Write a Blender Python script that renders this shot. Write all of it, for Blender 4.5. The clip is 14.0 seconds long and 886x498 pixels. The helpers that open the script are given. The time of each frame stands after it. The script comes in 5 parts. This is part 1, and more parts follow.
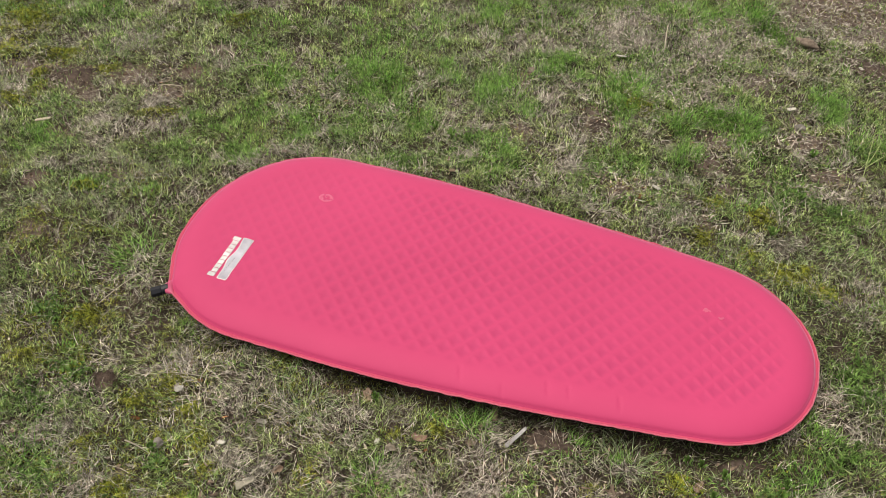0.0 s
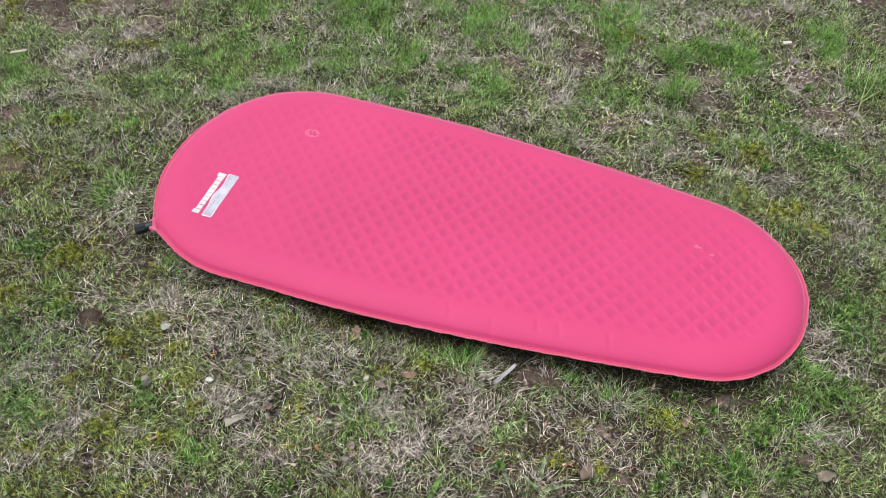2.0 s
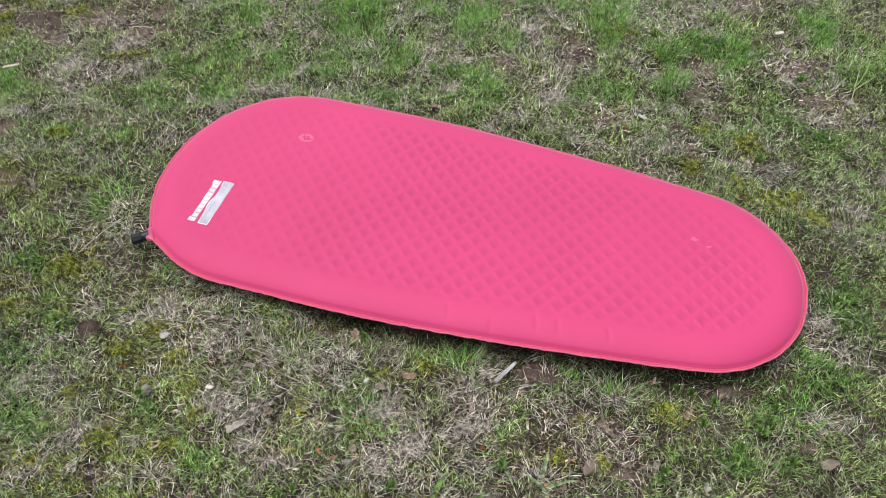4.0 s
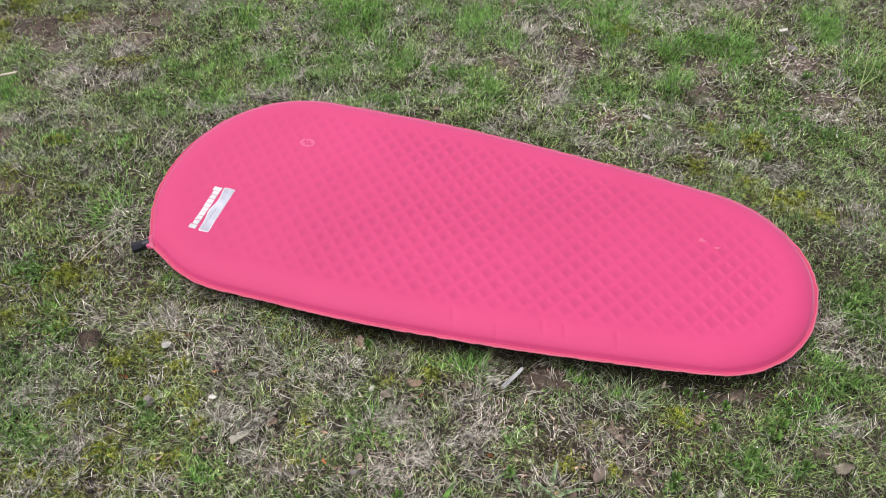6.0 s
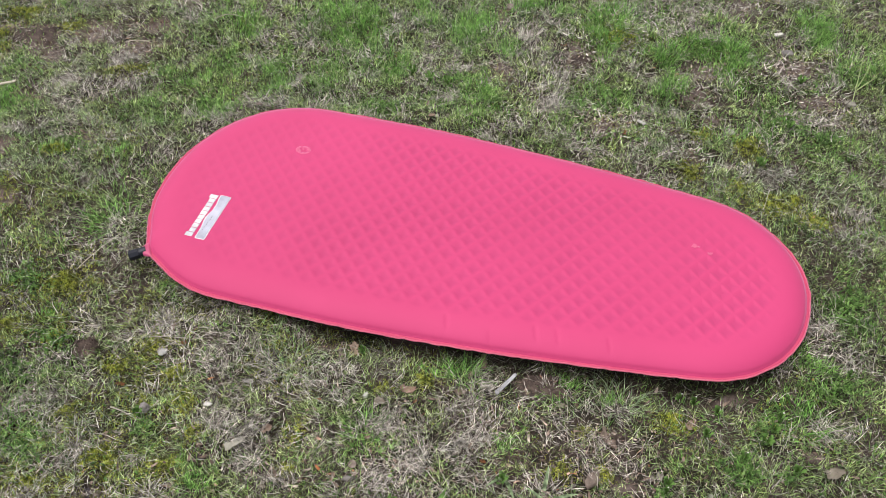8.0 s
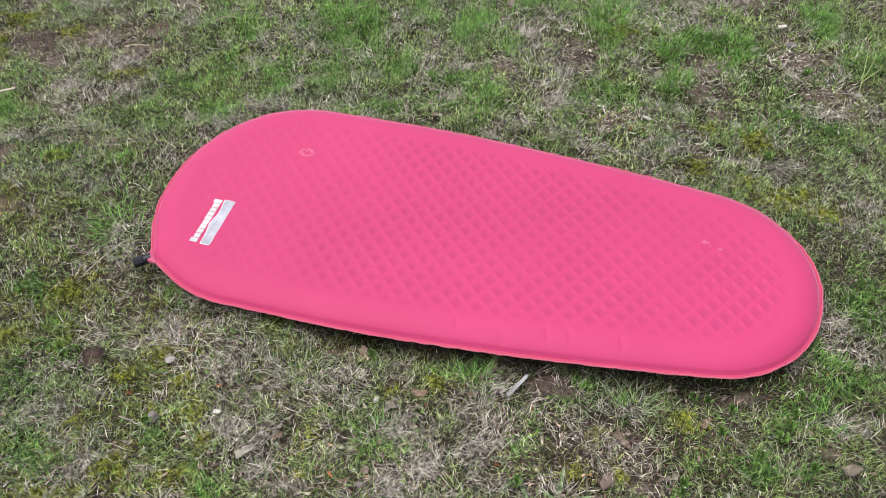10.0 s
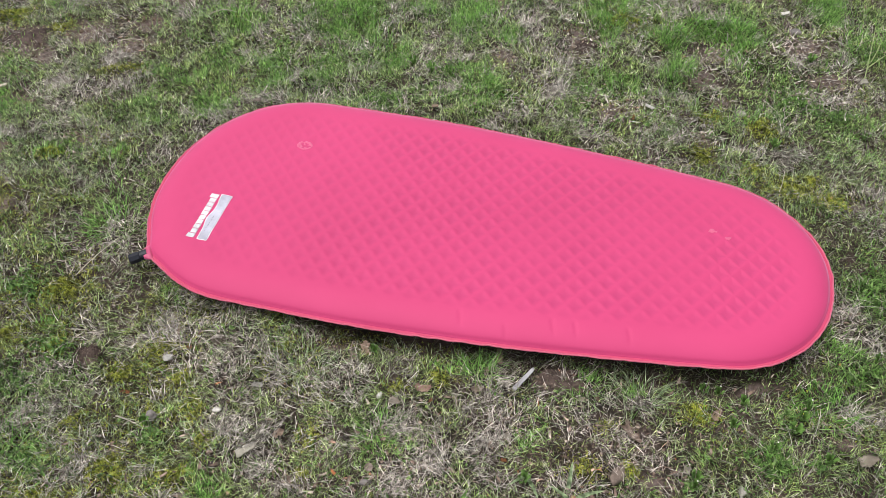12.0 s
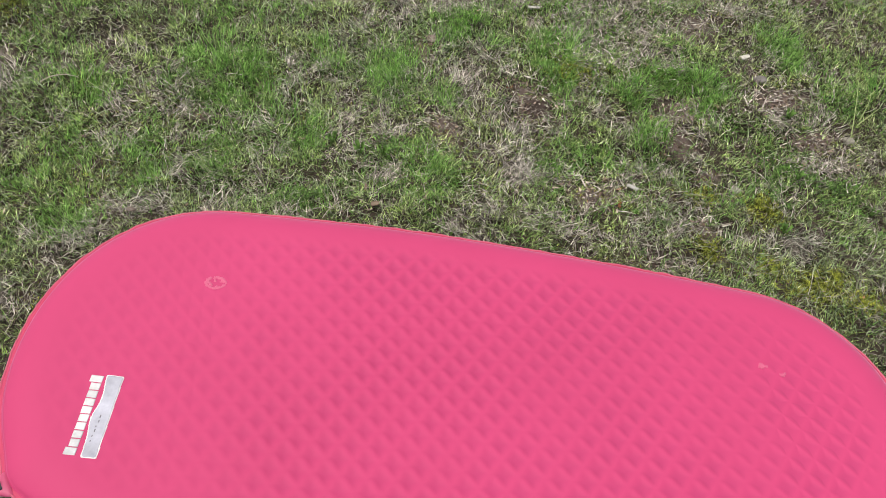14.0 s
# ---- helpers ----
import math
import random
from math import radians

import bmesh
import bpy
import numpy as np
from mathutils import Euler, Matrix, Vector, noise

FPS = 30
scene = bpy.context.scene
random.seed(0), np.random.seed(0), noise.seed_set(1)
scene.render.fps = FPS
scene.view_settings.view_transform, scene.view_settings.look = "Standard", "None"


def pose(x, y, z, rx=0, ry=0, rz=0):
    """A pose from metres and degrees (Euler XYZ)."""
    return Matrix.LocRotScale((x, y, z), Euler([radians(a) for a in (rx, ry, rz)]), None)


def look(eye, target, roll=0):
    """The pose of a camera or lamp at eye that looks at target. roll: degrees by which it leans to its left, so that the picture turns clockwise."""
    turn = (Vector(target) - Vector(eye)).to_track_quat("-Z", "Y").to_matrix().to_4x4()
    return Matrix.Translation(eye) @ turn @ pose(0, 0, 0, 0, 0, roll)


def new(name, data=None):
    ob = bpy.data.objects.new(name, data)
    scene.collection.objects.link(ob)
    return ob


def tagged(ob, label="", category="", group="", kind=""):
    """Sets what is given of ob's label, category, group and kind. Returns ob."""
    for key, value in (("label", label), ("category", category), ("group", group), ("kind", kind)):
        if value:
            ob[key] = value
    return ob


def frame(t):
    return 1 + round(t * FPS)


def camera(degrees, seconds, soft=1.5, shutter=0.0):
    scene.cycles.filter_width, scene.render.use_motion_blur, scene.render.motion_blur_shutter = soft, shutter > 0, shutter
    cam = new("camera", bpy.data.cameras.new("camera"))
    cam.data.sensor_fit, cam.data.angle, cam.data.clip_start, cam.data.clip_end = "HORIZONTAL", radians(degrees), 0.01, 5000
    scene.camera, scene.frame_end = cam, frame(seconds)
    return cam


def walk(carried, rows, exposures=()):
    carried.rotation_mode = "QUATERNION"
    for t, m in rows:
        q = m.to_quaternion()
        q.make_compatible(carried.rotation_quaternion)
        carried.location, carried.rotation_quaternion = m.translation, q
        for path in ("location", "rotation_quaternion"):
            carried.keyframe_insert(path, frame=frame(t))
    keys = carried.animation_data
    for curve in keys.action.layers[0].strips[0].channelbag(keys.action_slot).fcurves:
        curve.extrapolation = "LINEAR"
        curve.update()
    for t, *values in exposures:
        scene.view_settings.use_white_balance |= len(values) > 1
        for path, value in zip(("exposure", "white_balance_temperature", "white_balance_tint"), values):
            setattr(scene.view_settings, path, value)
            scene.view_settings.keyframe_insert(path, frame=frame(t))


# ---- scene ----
cam = camera(56.4, 14.0, soft=0.85)
EXPOSURE = 0.56
PATH = [
    (0, (0.218, -1.049, 1.127), (-0.182, 0.351, -0.245), 1.9),
    (0.5, (0.231, -1.046, 1.122), (-0.132, 0.342, -0.271), 2.1),
    (1, (0.23, -1.041, 1.112), (-0.115, 0.307, -0.325), 2.4),
    (1.5, (0.219, -1.041, 1.109), (-0.122, 0.281, -0.353), 2.5),
    (2, (0.214, -1.038, 1.11), (-0.126, 0.27, -0.365), 2.8),
    (2.5, (0.222, -1.045, 1.106), (-0.117, 0.257, -0.374), 3.1),
    (3, (0.224, -1.047, 1.113), (-0.118, 0.26, -0.362), 2.4),
    (5.5, (0.22, -1.022, 1.094), (-0.129, 0.29, -0.374), 0.0),
    (6, (0.215, -1.023, 1.096), (-0.136, 0.29, -0.372), 0.0),
    (6.5, (0.207, -1.023, 1.095), (-0.149, 0.29, -0.371), 0.8),
    (7, (0.218, -1.023, 1.102), (-0.14, 0.29, -0.364), 0.5),
    (7.5, (0.222, -1.019, 1.103), (-0.136, 0.292, -0.363), 0.2),
    (8, (0.233, -1.018, 1.108), (-0.13, 0.295, -0.357), -0.6),
    (10.5, (0.21, -1.007, 1.098), (-0.151, 0.3, -0.371), -1.7),
    (11, (0.206, -1.007, 1.092), (-0.154, 0.301, -0.377), -1.8),
    (11.5, (0.217, -1.006, 1.086), (-0.141, 0.301, -0.385), -2.5),
    (12, (0.205, -0.999, 1.074), (-0.15, 0.309, -0.397), -2.2),
    (12.5, (0.204, -0.989, 1.063), (-0.135, 0.322, -0.409), -1.6),
    (13, (0.189, -0.959, 1.059), (-0.129, 0.358, -0.412), -1.7),
    (13.2, (0.168, -0.917, 1.05), (-0.123, 0.405, -0.422), -1.8),
    (13.4, (0.121, -0.849, 1.021), (-0.095, 0.489, -0.449), -0.4),
    (13.5, (0.085, -0.802, 0.986), (-0.091, 0.542, -0.485), 0.6),
    (13.7, (-0.019, -0.692, 0.966), (-0.073, 0.641, -0.524), 3.7),
    (13.8, (-0.05, -0.661, 0.962), (-0.072, 0.681, -0.52), 4.1),
    (14, (-0.097, -0.597, 0.969), (-0.021, 0.726, -0.528), 7.1),
]
walk(cam, [(t, look(eye, target, roll)) for t, eye, target, roll in PATH],
     [(0.0, EXPOSURE - 0.17, 7550, 8.5), (1.0, EXPOSURE - 0.13, 7100, 9.5), (1.6, EXPOSURE - 0.03, 6550, 10.0), (2.5, EXPOSURE, 6450, 10.8), (13.0, EXPOSURE, 6450, 10.8), (13.5, EXPOSURE - 0.05, 6580, 9.8), (14.0, EXPOSURE - 0.11, 6780, 9.5)])


# ---- world and light: a bright overcast day ----
world = bpy.data.worlds.new("overcast_sky")
scene.world = world
world.use_nodes = True
wn, wl = world.node_tree.nodes, world.node_tree.links
sky = wn.new("ShaderNodeTexSky")
sky.sky_type, sky.sun_disc = "NISHITA", False
sky.sun_elevation, sky.sun_rotation = radians(74), radians(-106)
sky.air_density, sky.dust_density, sky.ozone_density = 1.0, 4.0, 1.0
pale = wn.new("ShaderNodeHueSaturation")
pale.inputs["Saturation"].default_value = 0.30
wl.new(sky.outputs[0], pale.inputs["Color"])
wl.new(pale.outputs[0], wn["Background"].inputs[0])
wn["Background"].inputs[1].default_value = 0.130

sun_data = bpy.data.lights.new("sun", "SUN")
sun_data.energy, sun_data.angle, sun_data.color = 1.45, radians(55), (1.0, 0.97, 0.93)
sun = new("sun", sun_data)
sun.matrix_world = look((-0.62, -0.18, 2.2), (0, 0, 0))


# ---- materials ----
def material(name, rough=0.8, spec=0.3):
    m = bpy.data.materials.new(name)
    m.use_nodes = True
    p = m.node_tree.nodes["Principled BSDF"]
    p.inputs["Roughness"].default_value = rough
    p.inputs["Specular IOR Level"].default_value = spec
    return m, m.node_tree.nodes, m.node_tree.links, p


def ramp(nodes, stops):
    r = nodes.new("ShaderNodeValToRGB")
    e = r.color_ramp.elements
    while len(e) < len(stops):
        e.new(0.5)
    for k, (at, c) in enumerate(stops):
        e[k].position, e[k].color = at, (*c, 1)
    return r


def tex_noise(nodes, links, scale, detail=5.0, rough=0.6):
    co = nodes.new("ShaderNodeTexCoord")
    n = nodes.new("ShaderNodeTexNoise")
    n.inputs["Scale"].default_value, n.inputs["Detail"].default_value, n.inputs["Roughness"].default_value = scale, detail, rough
    links.new(co.outputs["Object"], n.inputs["Vector"])
    return n


def bump(nodes, links, p, height, strength, distance):
    b = nodes.new("ShaderNodeBump")
    b.inputs["Strength"].default_value, b.inputs["Distance"].default_value = strength, distance
    links.new(height, b.inputs["Height"])
    links.new(b.outputs[0], p.inputs["Normal"])


def mixed(nodes, links, a, b, fac, how="MIX"):
    m = nodes.new("ShaderNodeMix")
    m.data_type, m.blend_type = "RGBA", how
    for socket, v in ((m.inputs["A"], a), (m.inputs["B"], b), (m.inputs["Factor"], fac)):
        if isinstance(v, bpy.types.NodeSocket):
            links.new(v, socket)
        else:
            socket.default_value = v
    return m.outputs["Result"]


def blade_material(name, stops, tips, through_light=0.3, rough=0.6):
    """Thin plant matter: each blade has its own tint, and its tip another one."""
    m, n, l, p = material(name, rough, 0.25)
    g = n.new("ShaderNodeNewGeometry")
    r = ramp(n, stops)
    l.new(g.outputs["Random Per Island"], r.inputs[0])
    big = tex_noise(n, l, 7.0, 3.0)
    tone = ramp(n, [(0.3, (0.74, 0.76, 0.72)), (0.7, (1.2, 1.17, 1.15))])
    l.new(big.outputs[0], tone.inputs[0])
    c = mixed(n, l, r.outputs[0], tone.outputs[0], 1.0, "MULTIPLY")
    # neighbouring blades of one clump share a tone that paints in shaded gaps
    clump_shade = tex_noise(n, l, 110.0, 1.0)
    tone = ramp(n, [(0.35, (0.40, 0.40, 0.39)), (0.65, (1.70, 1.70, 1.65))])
    l.new(clump_shade.outputs[0], tone.inputs[0])
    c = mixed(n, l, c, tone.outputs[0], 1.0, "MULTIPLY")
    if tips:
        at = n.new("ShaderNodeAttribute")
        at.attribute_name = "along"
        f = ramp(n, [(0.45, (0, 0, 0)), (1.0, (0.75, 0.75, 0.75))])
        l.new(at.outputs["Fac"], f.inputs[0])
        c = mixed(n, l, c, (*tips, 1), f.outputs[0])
    l.new(c, p.inputs["Base Color"])
    t = n.new("ShaderNodeBsdfTranslucent")
    l.new(c, t.inputs[0])
    ms = n.new("ShaderNodeMixShader")
    ms.inputs[0].default_value = through_light
    l.new(p.outputs[0], ms.inputs[1])
    l.new(t.outputs[0], ms.inputs[2])
    l.new(ms.outputs[0], n["Material Output"].inputs[0])
    return m


def plain_material(name, dark, light, scale, rough=0.85, relief=0.3, depth=0.002, spec=0.25):
    """A natural surface between two colours, mottled at two scales and differing a little from thing to thing."""
    m, n, l, p = material(name, rough, spec)
    a = tex_noise(n, l, scale, 6.0, 0.65)
    b = tex_noise(n, l, scale * 0.17, 3.0)
    r = ramp(n, [(0.3, dark), (0.72, light)])
    l.new(a.outputs[0], r.inputs[0])
    tone = ramp(n, [(0.3, (0.75, 0.75, 0.75)), (0.7, (1.15, 1.15, 1.15))])
    l.new(b.outputs[0], tone.inputs[0])
    c = mixed(n, l, r.outputs[0], tone.outputs[0], 1.0, "MULTIPLY")
    info = n.new("ShaderNodeObjectInfo")
    each = ramp(n, [(0.0, (0.82, 0.82, 0.82)), (1.0, (1.12, 1.1, 1.06))])
    l.new(info.outputs["Random"], each.inputs[0])
    c = mixed(n, l, c, each.outputs[0], 1.0, "MULTIPLY")
    l.new(c, p.inputs["Base Color"])
    bump(n, l, p, a.outputs[0], relief, depth)
    return m


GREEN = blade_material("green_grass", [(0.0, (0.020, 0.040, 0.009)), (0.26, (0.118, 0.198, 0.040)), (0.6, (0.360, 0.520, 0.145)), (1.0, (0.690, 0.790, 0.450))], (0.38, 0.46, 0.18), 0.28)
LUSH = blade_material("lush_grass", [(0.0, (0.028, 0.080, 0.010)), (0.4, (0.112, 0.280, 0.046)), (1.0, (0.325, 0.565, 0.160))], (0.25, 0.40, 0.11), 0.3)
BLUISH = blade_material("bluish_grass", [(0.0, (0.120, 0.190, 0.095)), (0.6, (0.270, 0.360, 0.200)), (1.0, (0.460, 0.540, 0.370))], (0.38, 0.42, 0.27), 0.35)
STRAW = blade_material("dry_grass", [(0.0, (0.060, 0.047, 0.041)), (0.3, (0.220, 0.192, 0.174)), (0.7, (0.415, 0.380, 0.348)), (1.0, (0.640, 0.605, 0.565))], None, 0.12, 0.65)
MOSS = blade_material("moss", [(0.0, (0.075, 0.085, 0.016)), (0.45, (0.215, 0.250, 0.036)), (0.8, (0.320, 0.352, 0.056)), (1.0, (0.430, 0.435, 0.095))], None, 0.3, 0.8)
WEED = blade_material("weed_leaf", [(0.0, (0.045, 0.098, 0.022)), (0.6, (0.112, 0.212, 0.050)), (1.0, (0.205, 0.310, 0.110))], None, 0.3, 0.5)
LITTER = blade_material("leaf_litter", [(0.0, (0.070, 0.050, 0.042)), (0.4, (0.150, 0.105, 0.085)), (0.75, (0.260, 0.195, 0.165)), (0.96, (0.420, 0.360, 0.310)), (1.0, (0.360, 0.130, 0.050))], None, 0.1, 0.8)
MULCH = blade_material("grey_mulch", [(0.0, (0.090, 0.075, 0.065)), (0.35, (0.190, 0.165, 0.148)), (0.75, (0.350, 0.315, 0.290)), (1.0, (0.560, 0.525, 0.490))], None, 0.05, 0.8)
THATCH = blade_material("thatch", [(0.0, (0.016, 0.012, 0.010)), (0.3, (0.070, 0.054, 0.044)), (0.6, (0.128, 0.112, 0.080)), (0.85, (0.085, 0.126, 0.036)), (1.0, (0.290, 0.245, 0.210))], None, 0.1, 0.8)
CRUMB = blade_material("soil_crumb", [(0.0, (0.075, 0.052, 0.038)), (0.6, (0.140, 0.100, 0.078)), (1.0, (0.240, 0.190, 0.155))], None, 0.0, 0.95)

OAK_TAN = plain_material("oak_leaf_tan", (0.33, 0.235, 0.18), (0.54, 0.42, 0.345), 60, 0.8)
OAK_GREY = plain_material("oak_leaf_grey", (0.32, 0.29, 0.25), (0.58, 0.54, 0.49), 60, 0.8)
ORANGE = plain_material("orange_leaf", (0.26, 0.10, 0.040), (0.42, 0.19, 0.085), 80, 0.7)
PALE_LEAF = plain_material("pale_leaf", (0.40, 0.34, 0.27), (0.66, 0.59, 0.50), 60, 0.8)
GREY_WOOD = plain_material("weathered_wood", (0.27, 0.27, 0.285), (0.46, 0.46, 0.485), 90, 0.85)
BROWN_WOOD = plain_material("brown_wood", (0.15, 0.11, 0.08), (0.27, 0.21, 0.16), 90, 0.85)
PALE_STONE = plain_material("pale_stone", (0.22, 0.21, 0.17), (0.38, 0.36, 0.31), 120, 0.8)
GREY_STONE = plain_material("grey_stone", (0.15, 0.135, 0.13), (0.30, 0.275, 0.26), 120, 0.8)
WHITE_BIT = plain_material("white_chip", (0.46, 0.44, 0.41), (0.62, 0.60, 0.56), 150, 0.7)
PINK_LEAF = plain_material("pinkish_leaf", (0.32, 0.19, 0.16), (0.54, 0.38, 0.33), 60, 0.8)
PURPLE_BIT = plain_material("purplish_leaf", (0.060, 0.050, 0.058), (0.17, 0.145, 0.16), 70, 0.8)
STEM = plain_material("dry_stem", (0.31, 0.275, 0.22), (0.52, 0.48, 0.40), 150, 0.7)
GREEN_STEM = plain_material("green_stem", (0.26, 0.34, 0.13), (0.42, 0.50, 0.24), 150, 0.6)
CAP = plain_material("acorn_cap", (0.16, 0.12, 0.10), (0.34, 0.28, 0.24), 200, 0.85)
PETAL = plain_material("white_petal", (0.78, 0.78, 0.76), (0.86, 0.86, 0.84), 200, 0.6)
BARK = plain_material("bark", (0.10, 0.075, 0.06), (0.26, 0.21, 0.18), 90, 0.9)


def soil_material():
    m, n, l, p = material("soil", 0.95, 0.15)
    fine = tex_noise(n, l, 120, 8.0, 0.7)
    mid = tex_noise(n, l, 9, 5.0)
    wide = tex_noise(n, l, 1.7, 4.0)
    earth = ramp(n, [(0.25, (0.014, 0.010, 0.008)), (0.5, (0.060, 0.042, 0.035)), (0.78, (0.140, 0.104, 0.088))])
    l.new(fine.outputs[0], earth.inputs[0])
    thatch = ramp(n, [(0.3, (0.009, 0.008, 0.005)), (0.7, (0.040, 0.034, 0.022))])
    l.new(fine.outputs[0], thatch.inputs[0])
    where = ramp(n, [(0.42, (0, 0, 0)), (0.58, (1, 1, 1))])
    l.new(mid.outputs[0], where.inputs[0])
    c = mixed(n, l, earth.outputs[0], thatch.outputs[0], where.outputs[0])
    worn = n.new("ShaderNodeAttribute")
    worn.attribute_name = "bare"
    dust = ramp(n, [(0.25, (0.050, 0.036, 0.032)), (0.5, (0.135, 0.100, 0.088)), (0.8, (0.245, 0.195, 0.175))])
    l.new(fine.outputs[0], dust.inputs[0])
    c = mixed(n, l, c, dust.outputs[0], worn.outputs["Fac"])
    # the lawn goes on beyond the modelled blades
    far = n.new("ShaderNodeAttribute")
    far.attribute_name = "lawn"
    tufts = tex_noise(n, l, 22, 6.0, 0.7)
    blend = mixed(n, l, wide.outputs[0], tufts.outputs[0], 0.6)
    lawn = ramp(n, [(0.30, (0.022, 0.024, 0.013)), (0.45, (0.058, 0.068, 0.036)), (0.56, (0.094, 0.092, 0.060)), (0.72, (0.170, 0.154, 0.125))])
    l.new(blend, lawn.inputs[0])
    c = mixed(n, l, c, lawn.outputs[0], far.outputs["Fac"])
    l.new(c, p.inputs["Base Color"])
    bump(n, l, p, fine.outputs[0], 0.7, 0.006)
    return m


SOIL = soil_material()


def fabric_material(name, low, high, rough=0.70, weave=0.12):
    m, n, l, p = material(name, rough, 0.42)
    p.inputs["Sheen Weight"].default_value, p.inputs["Sheen Roughness"].default_value = 0.66, 0.32
    p.inputs["Sheen Tint"].default_value = (0.88, 0.72, 1.0, 1)
    wide = tex_noise(n, l, 3.0, 4.0)
    fine = tex_noise(n, l, 900, 2.0)
    r = ramp(n, [(0.3, low), (0.7, high)])
    l.new(wide.outputs[0], r.inputs[0])
    # painted shade of the dents, multiplied into the base colour
    shaded = n.new("ShaderNodeAttribute")
    shaded.attribute_name = "dent_shade"
    tint = mixed(n, l, r.outputs[0], (0.865, 0.815, 0.90, 1), shaded.outputs["Fac"], "MULTIPLY")
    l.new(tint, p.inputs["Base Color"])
    bump(n, l, p, fine.outputs[0], weave, 0.0006)
    return m


FABRIC = fabric_material("red_fabric", (0.455, 0.033, 0.124), (0.500, 0.038, 0.140))
SEAM = fabric_material("seam_fabric", (0.43, 0.036, 0.098), (0.475, 0.046, 0.115), 0.7)
SLEEVE = fabric_material("faded_fabric", (0.44, 0.055, 0.14), (0.47, 0.080, 0.165), 0.5)
FRAYED = fabric_material("frayed_fabric", (0.43, 0.065, 0.125), (0.50, 0.110, 0.165), 0.7)
PRINT_WHITE = plain_material("white_print", (0.60, 0.60, 0.63), (0.68, 0.68, 0.70), 300, 0.5, 0.05, 0.0003)
PRINT_DARK = plain_material("dark_print", (0.20, 0.19, 0.22), (0.28, 0.27, 0.30), 160, 0.5, 0.05, 0.0003)
PRINT_GREY = plain_material("grey_print", (0.47, 0.47, 0.56), (0.57, 0.57, 0.65), 160, 0.5, 0.05, 0.0003)
WORN = fabric_material("worn_print", (0.51, 0.075, 0.165), (0.56, 0.11, 0.21), 0.6)
BLACK = plain_material("black_plastic", (0.005, 0.006, 0.012), (0.011, 0.013, 0.024), 80, 0.42, 0.1, 0.0005, 0.35)


# ---- shared tools ----
def mesh_from(name, verts, faces, smooth=True):
    me = bpy.data.meshes.new(name)
    me.from_pydata([tuple(v) for v in verts], [], faces)
    if smooth:
        me.polygons.foreach_set("use_smooth", [True] * len(me.polygons))
    me.update()
    return me


def part(name, me, mat, parent, label=""):
    """One mesh object under a thing or a part."""
    if isinstance(me, bmesh.types.BMesh):
        bm, me = me, bpy.data.meshes.new(name)
        bm.to_mesh(me)
        bm.free()
        me.polygons.foreach_set("use_smooth", [True] * len(me.polygons))
    if not me.materials:
        me.materials.append(mat)
    ob = new(name, me)
    ob.parent = parent
    return tagged(ob, label)


def thing(name, me, mat, m, label, category, group="", kind=""):
    ob = part(name, me, mat, None)
    ob.matrix_world = m
    return tagged(ob, label, category, group, kind)


TABLE = np.random.RandomState(5).rand(256, 256)


def value_noise(x, y, scale, octaves=3, shift=0.0):
    """Smooth noise in 0..1 over the plan."""
    total, weight, amp = 0.0, 0.0, 1.0
    for o in range(octaves):
        u, v = x * scale + 17.3 * o + shift, y * scale + 5.1 * o - shift
        i, j = np.floor(u).astype(int), np.floor(v).astype(int)
        fu, fv = u - i, v - j
        fu, fv = fu * fu * (3 - 2 * fu), fv * fv * (3 - 2 * fv)
        a, b = TABLE[i % 256, j % 256], TABLE[(i + 1) % 256, j % 256]
        c, d = TABLE[i % 256, (j + 1) % 256], TABLE[(i + 1) % 256, (j + 1) % 256]
        total = total + amp * ((a * (1 - fu) + b * fu) * (1 - fv) + (c * (1 - fu) + d * fu) * fv)
        weight, amp, scale = weight + amp, amp * 0.5, scale * 2.1
    return total / weight


def step(a, b, v):
    t = np.clip((v - a) / (b - a), 0, 1)
    return t * t * (3 - 2 * t)


# the sleeping pad's place and outline: a tapered form with rounded ends
PAD = pose(-0.006, 0.0, 0.0, 0, 0, -1.5)
HALF_LENGTH = 0.599


def pad_half_width(x, side_of=1):
    """Half the pad's width at x; the foot end is fuller on one side (side_of below zero)."""
    x = np.asarray(x, float)
    head = 0.2665 * np.power(np.clip(1 - np.power(np.clip((-0.36 - x) / 0.239, 0, 1), 2.15), 0, 1), 1 / 2.1)
    side = 0.2665 - 0.0605 * np.power(np.clip((x + 0.20) / 0.64, 0, 1.3), 1.6)
    foot = np.power(np.clip(1 - np.power(np.clip((x - 0.416) / 0.183, 0, 1), 2.15), 0, 1), 0.48)
    full = np.power(np.clip(1 - np.power(np.clip((x - 0.430) / 0.169, 0, 1), 2.3), 0, 1), 0.45)
    return np.where(x < -0.36, head, side * np.where(np.asarray(side_of) < 0, full, foot))


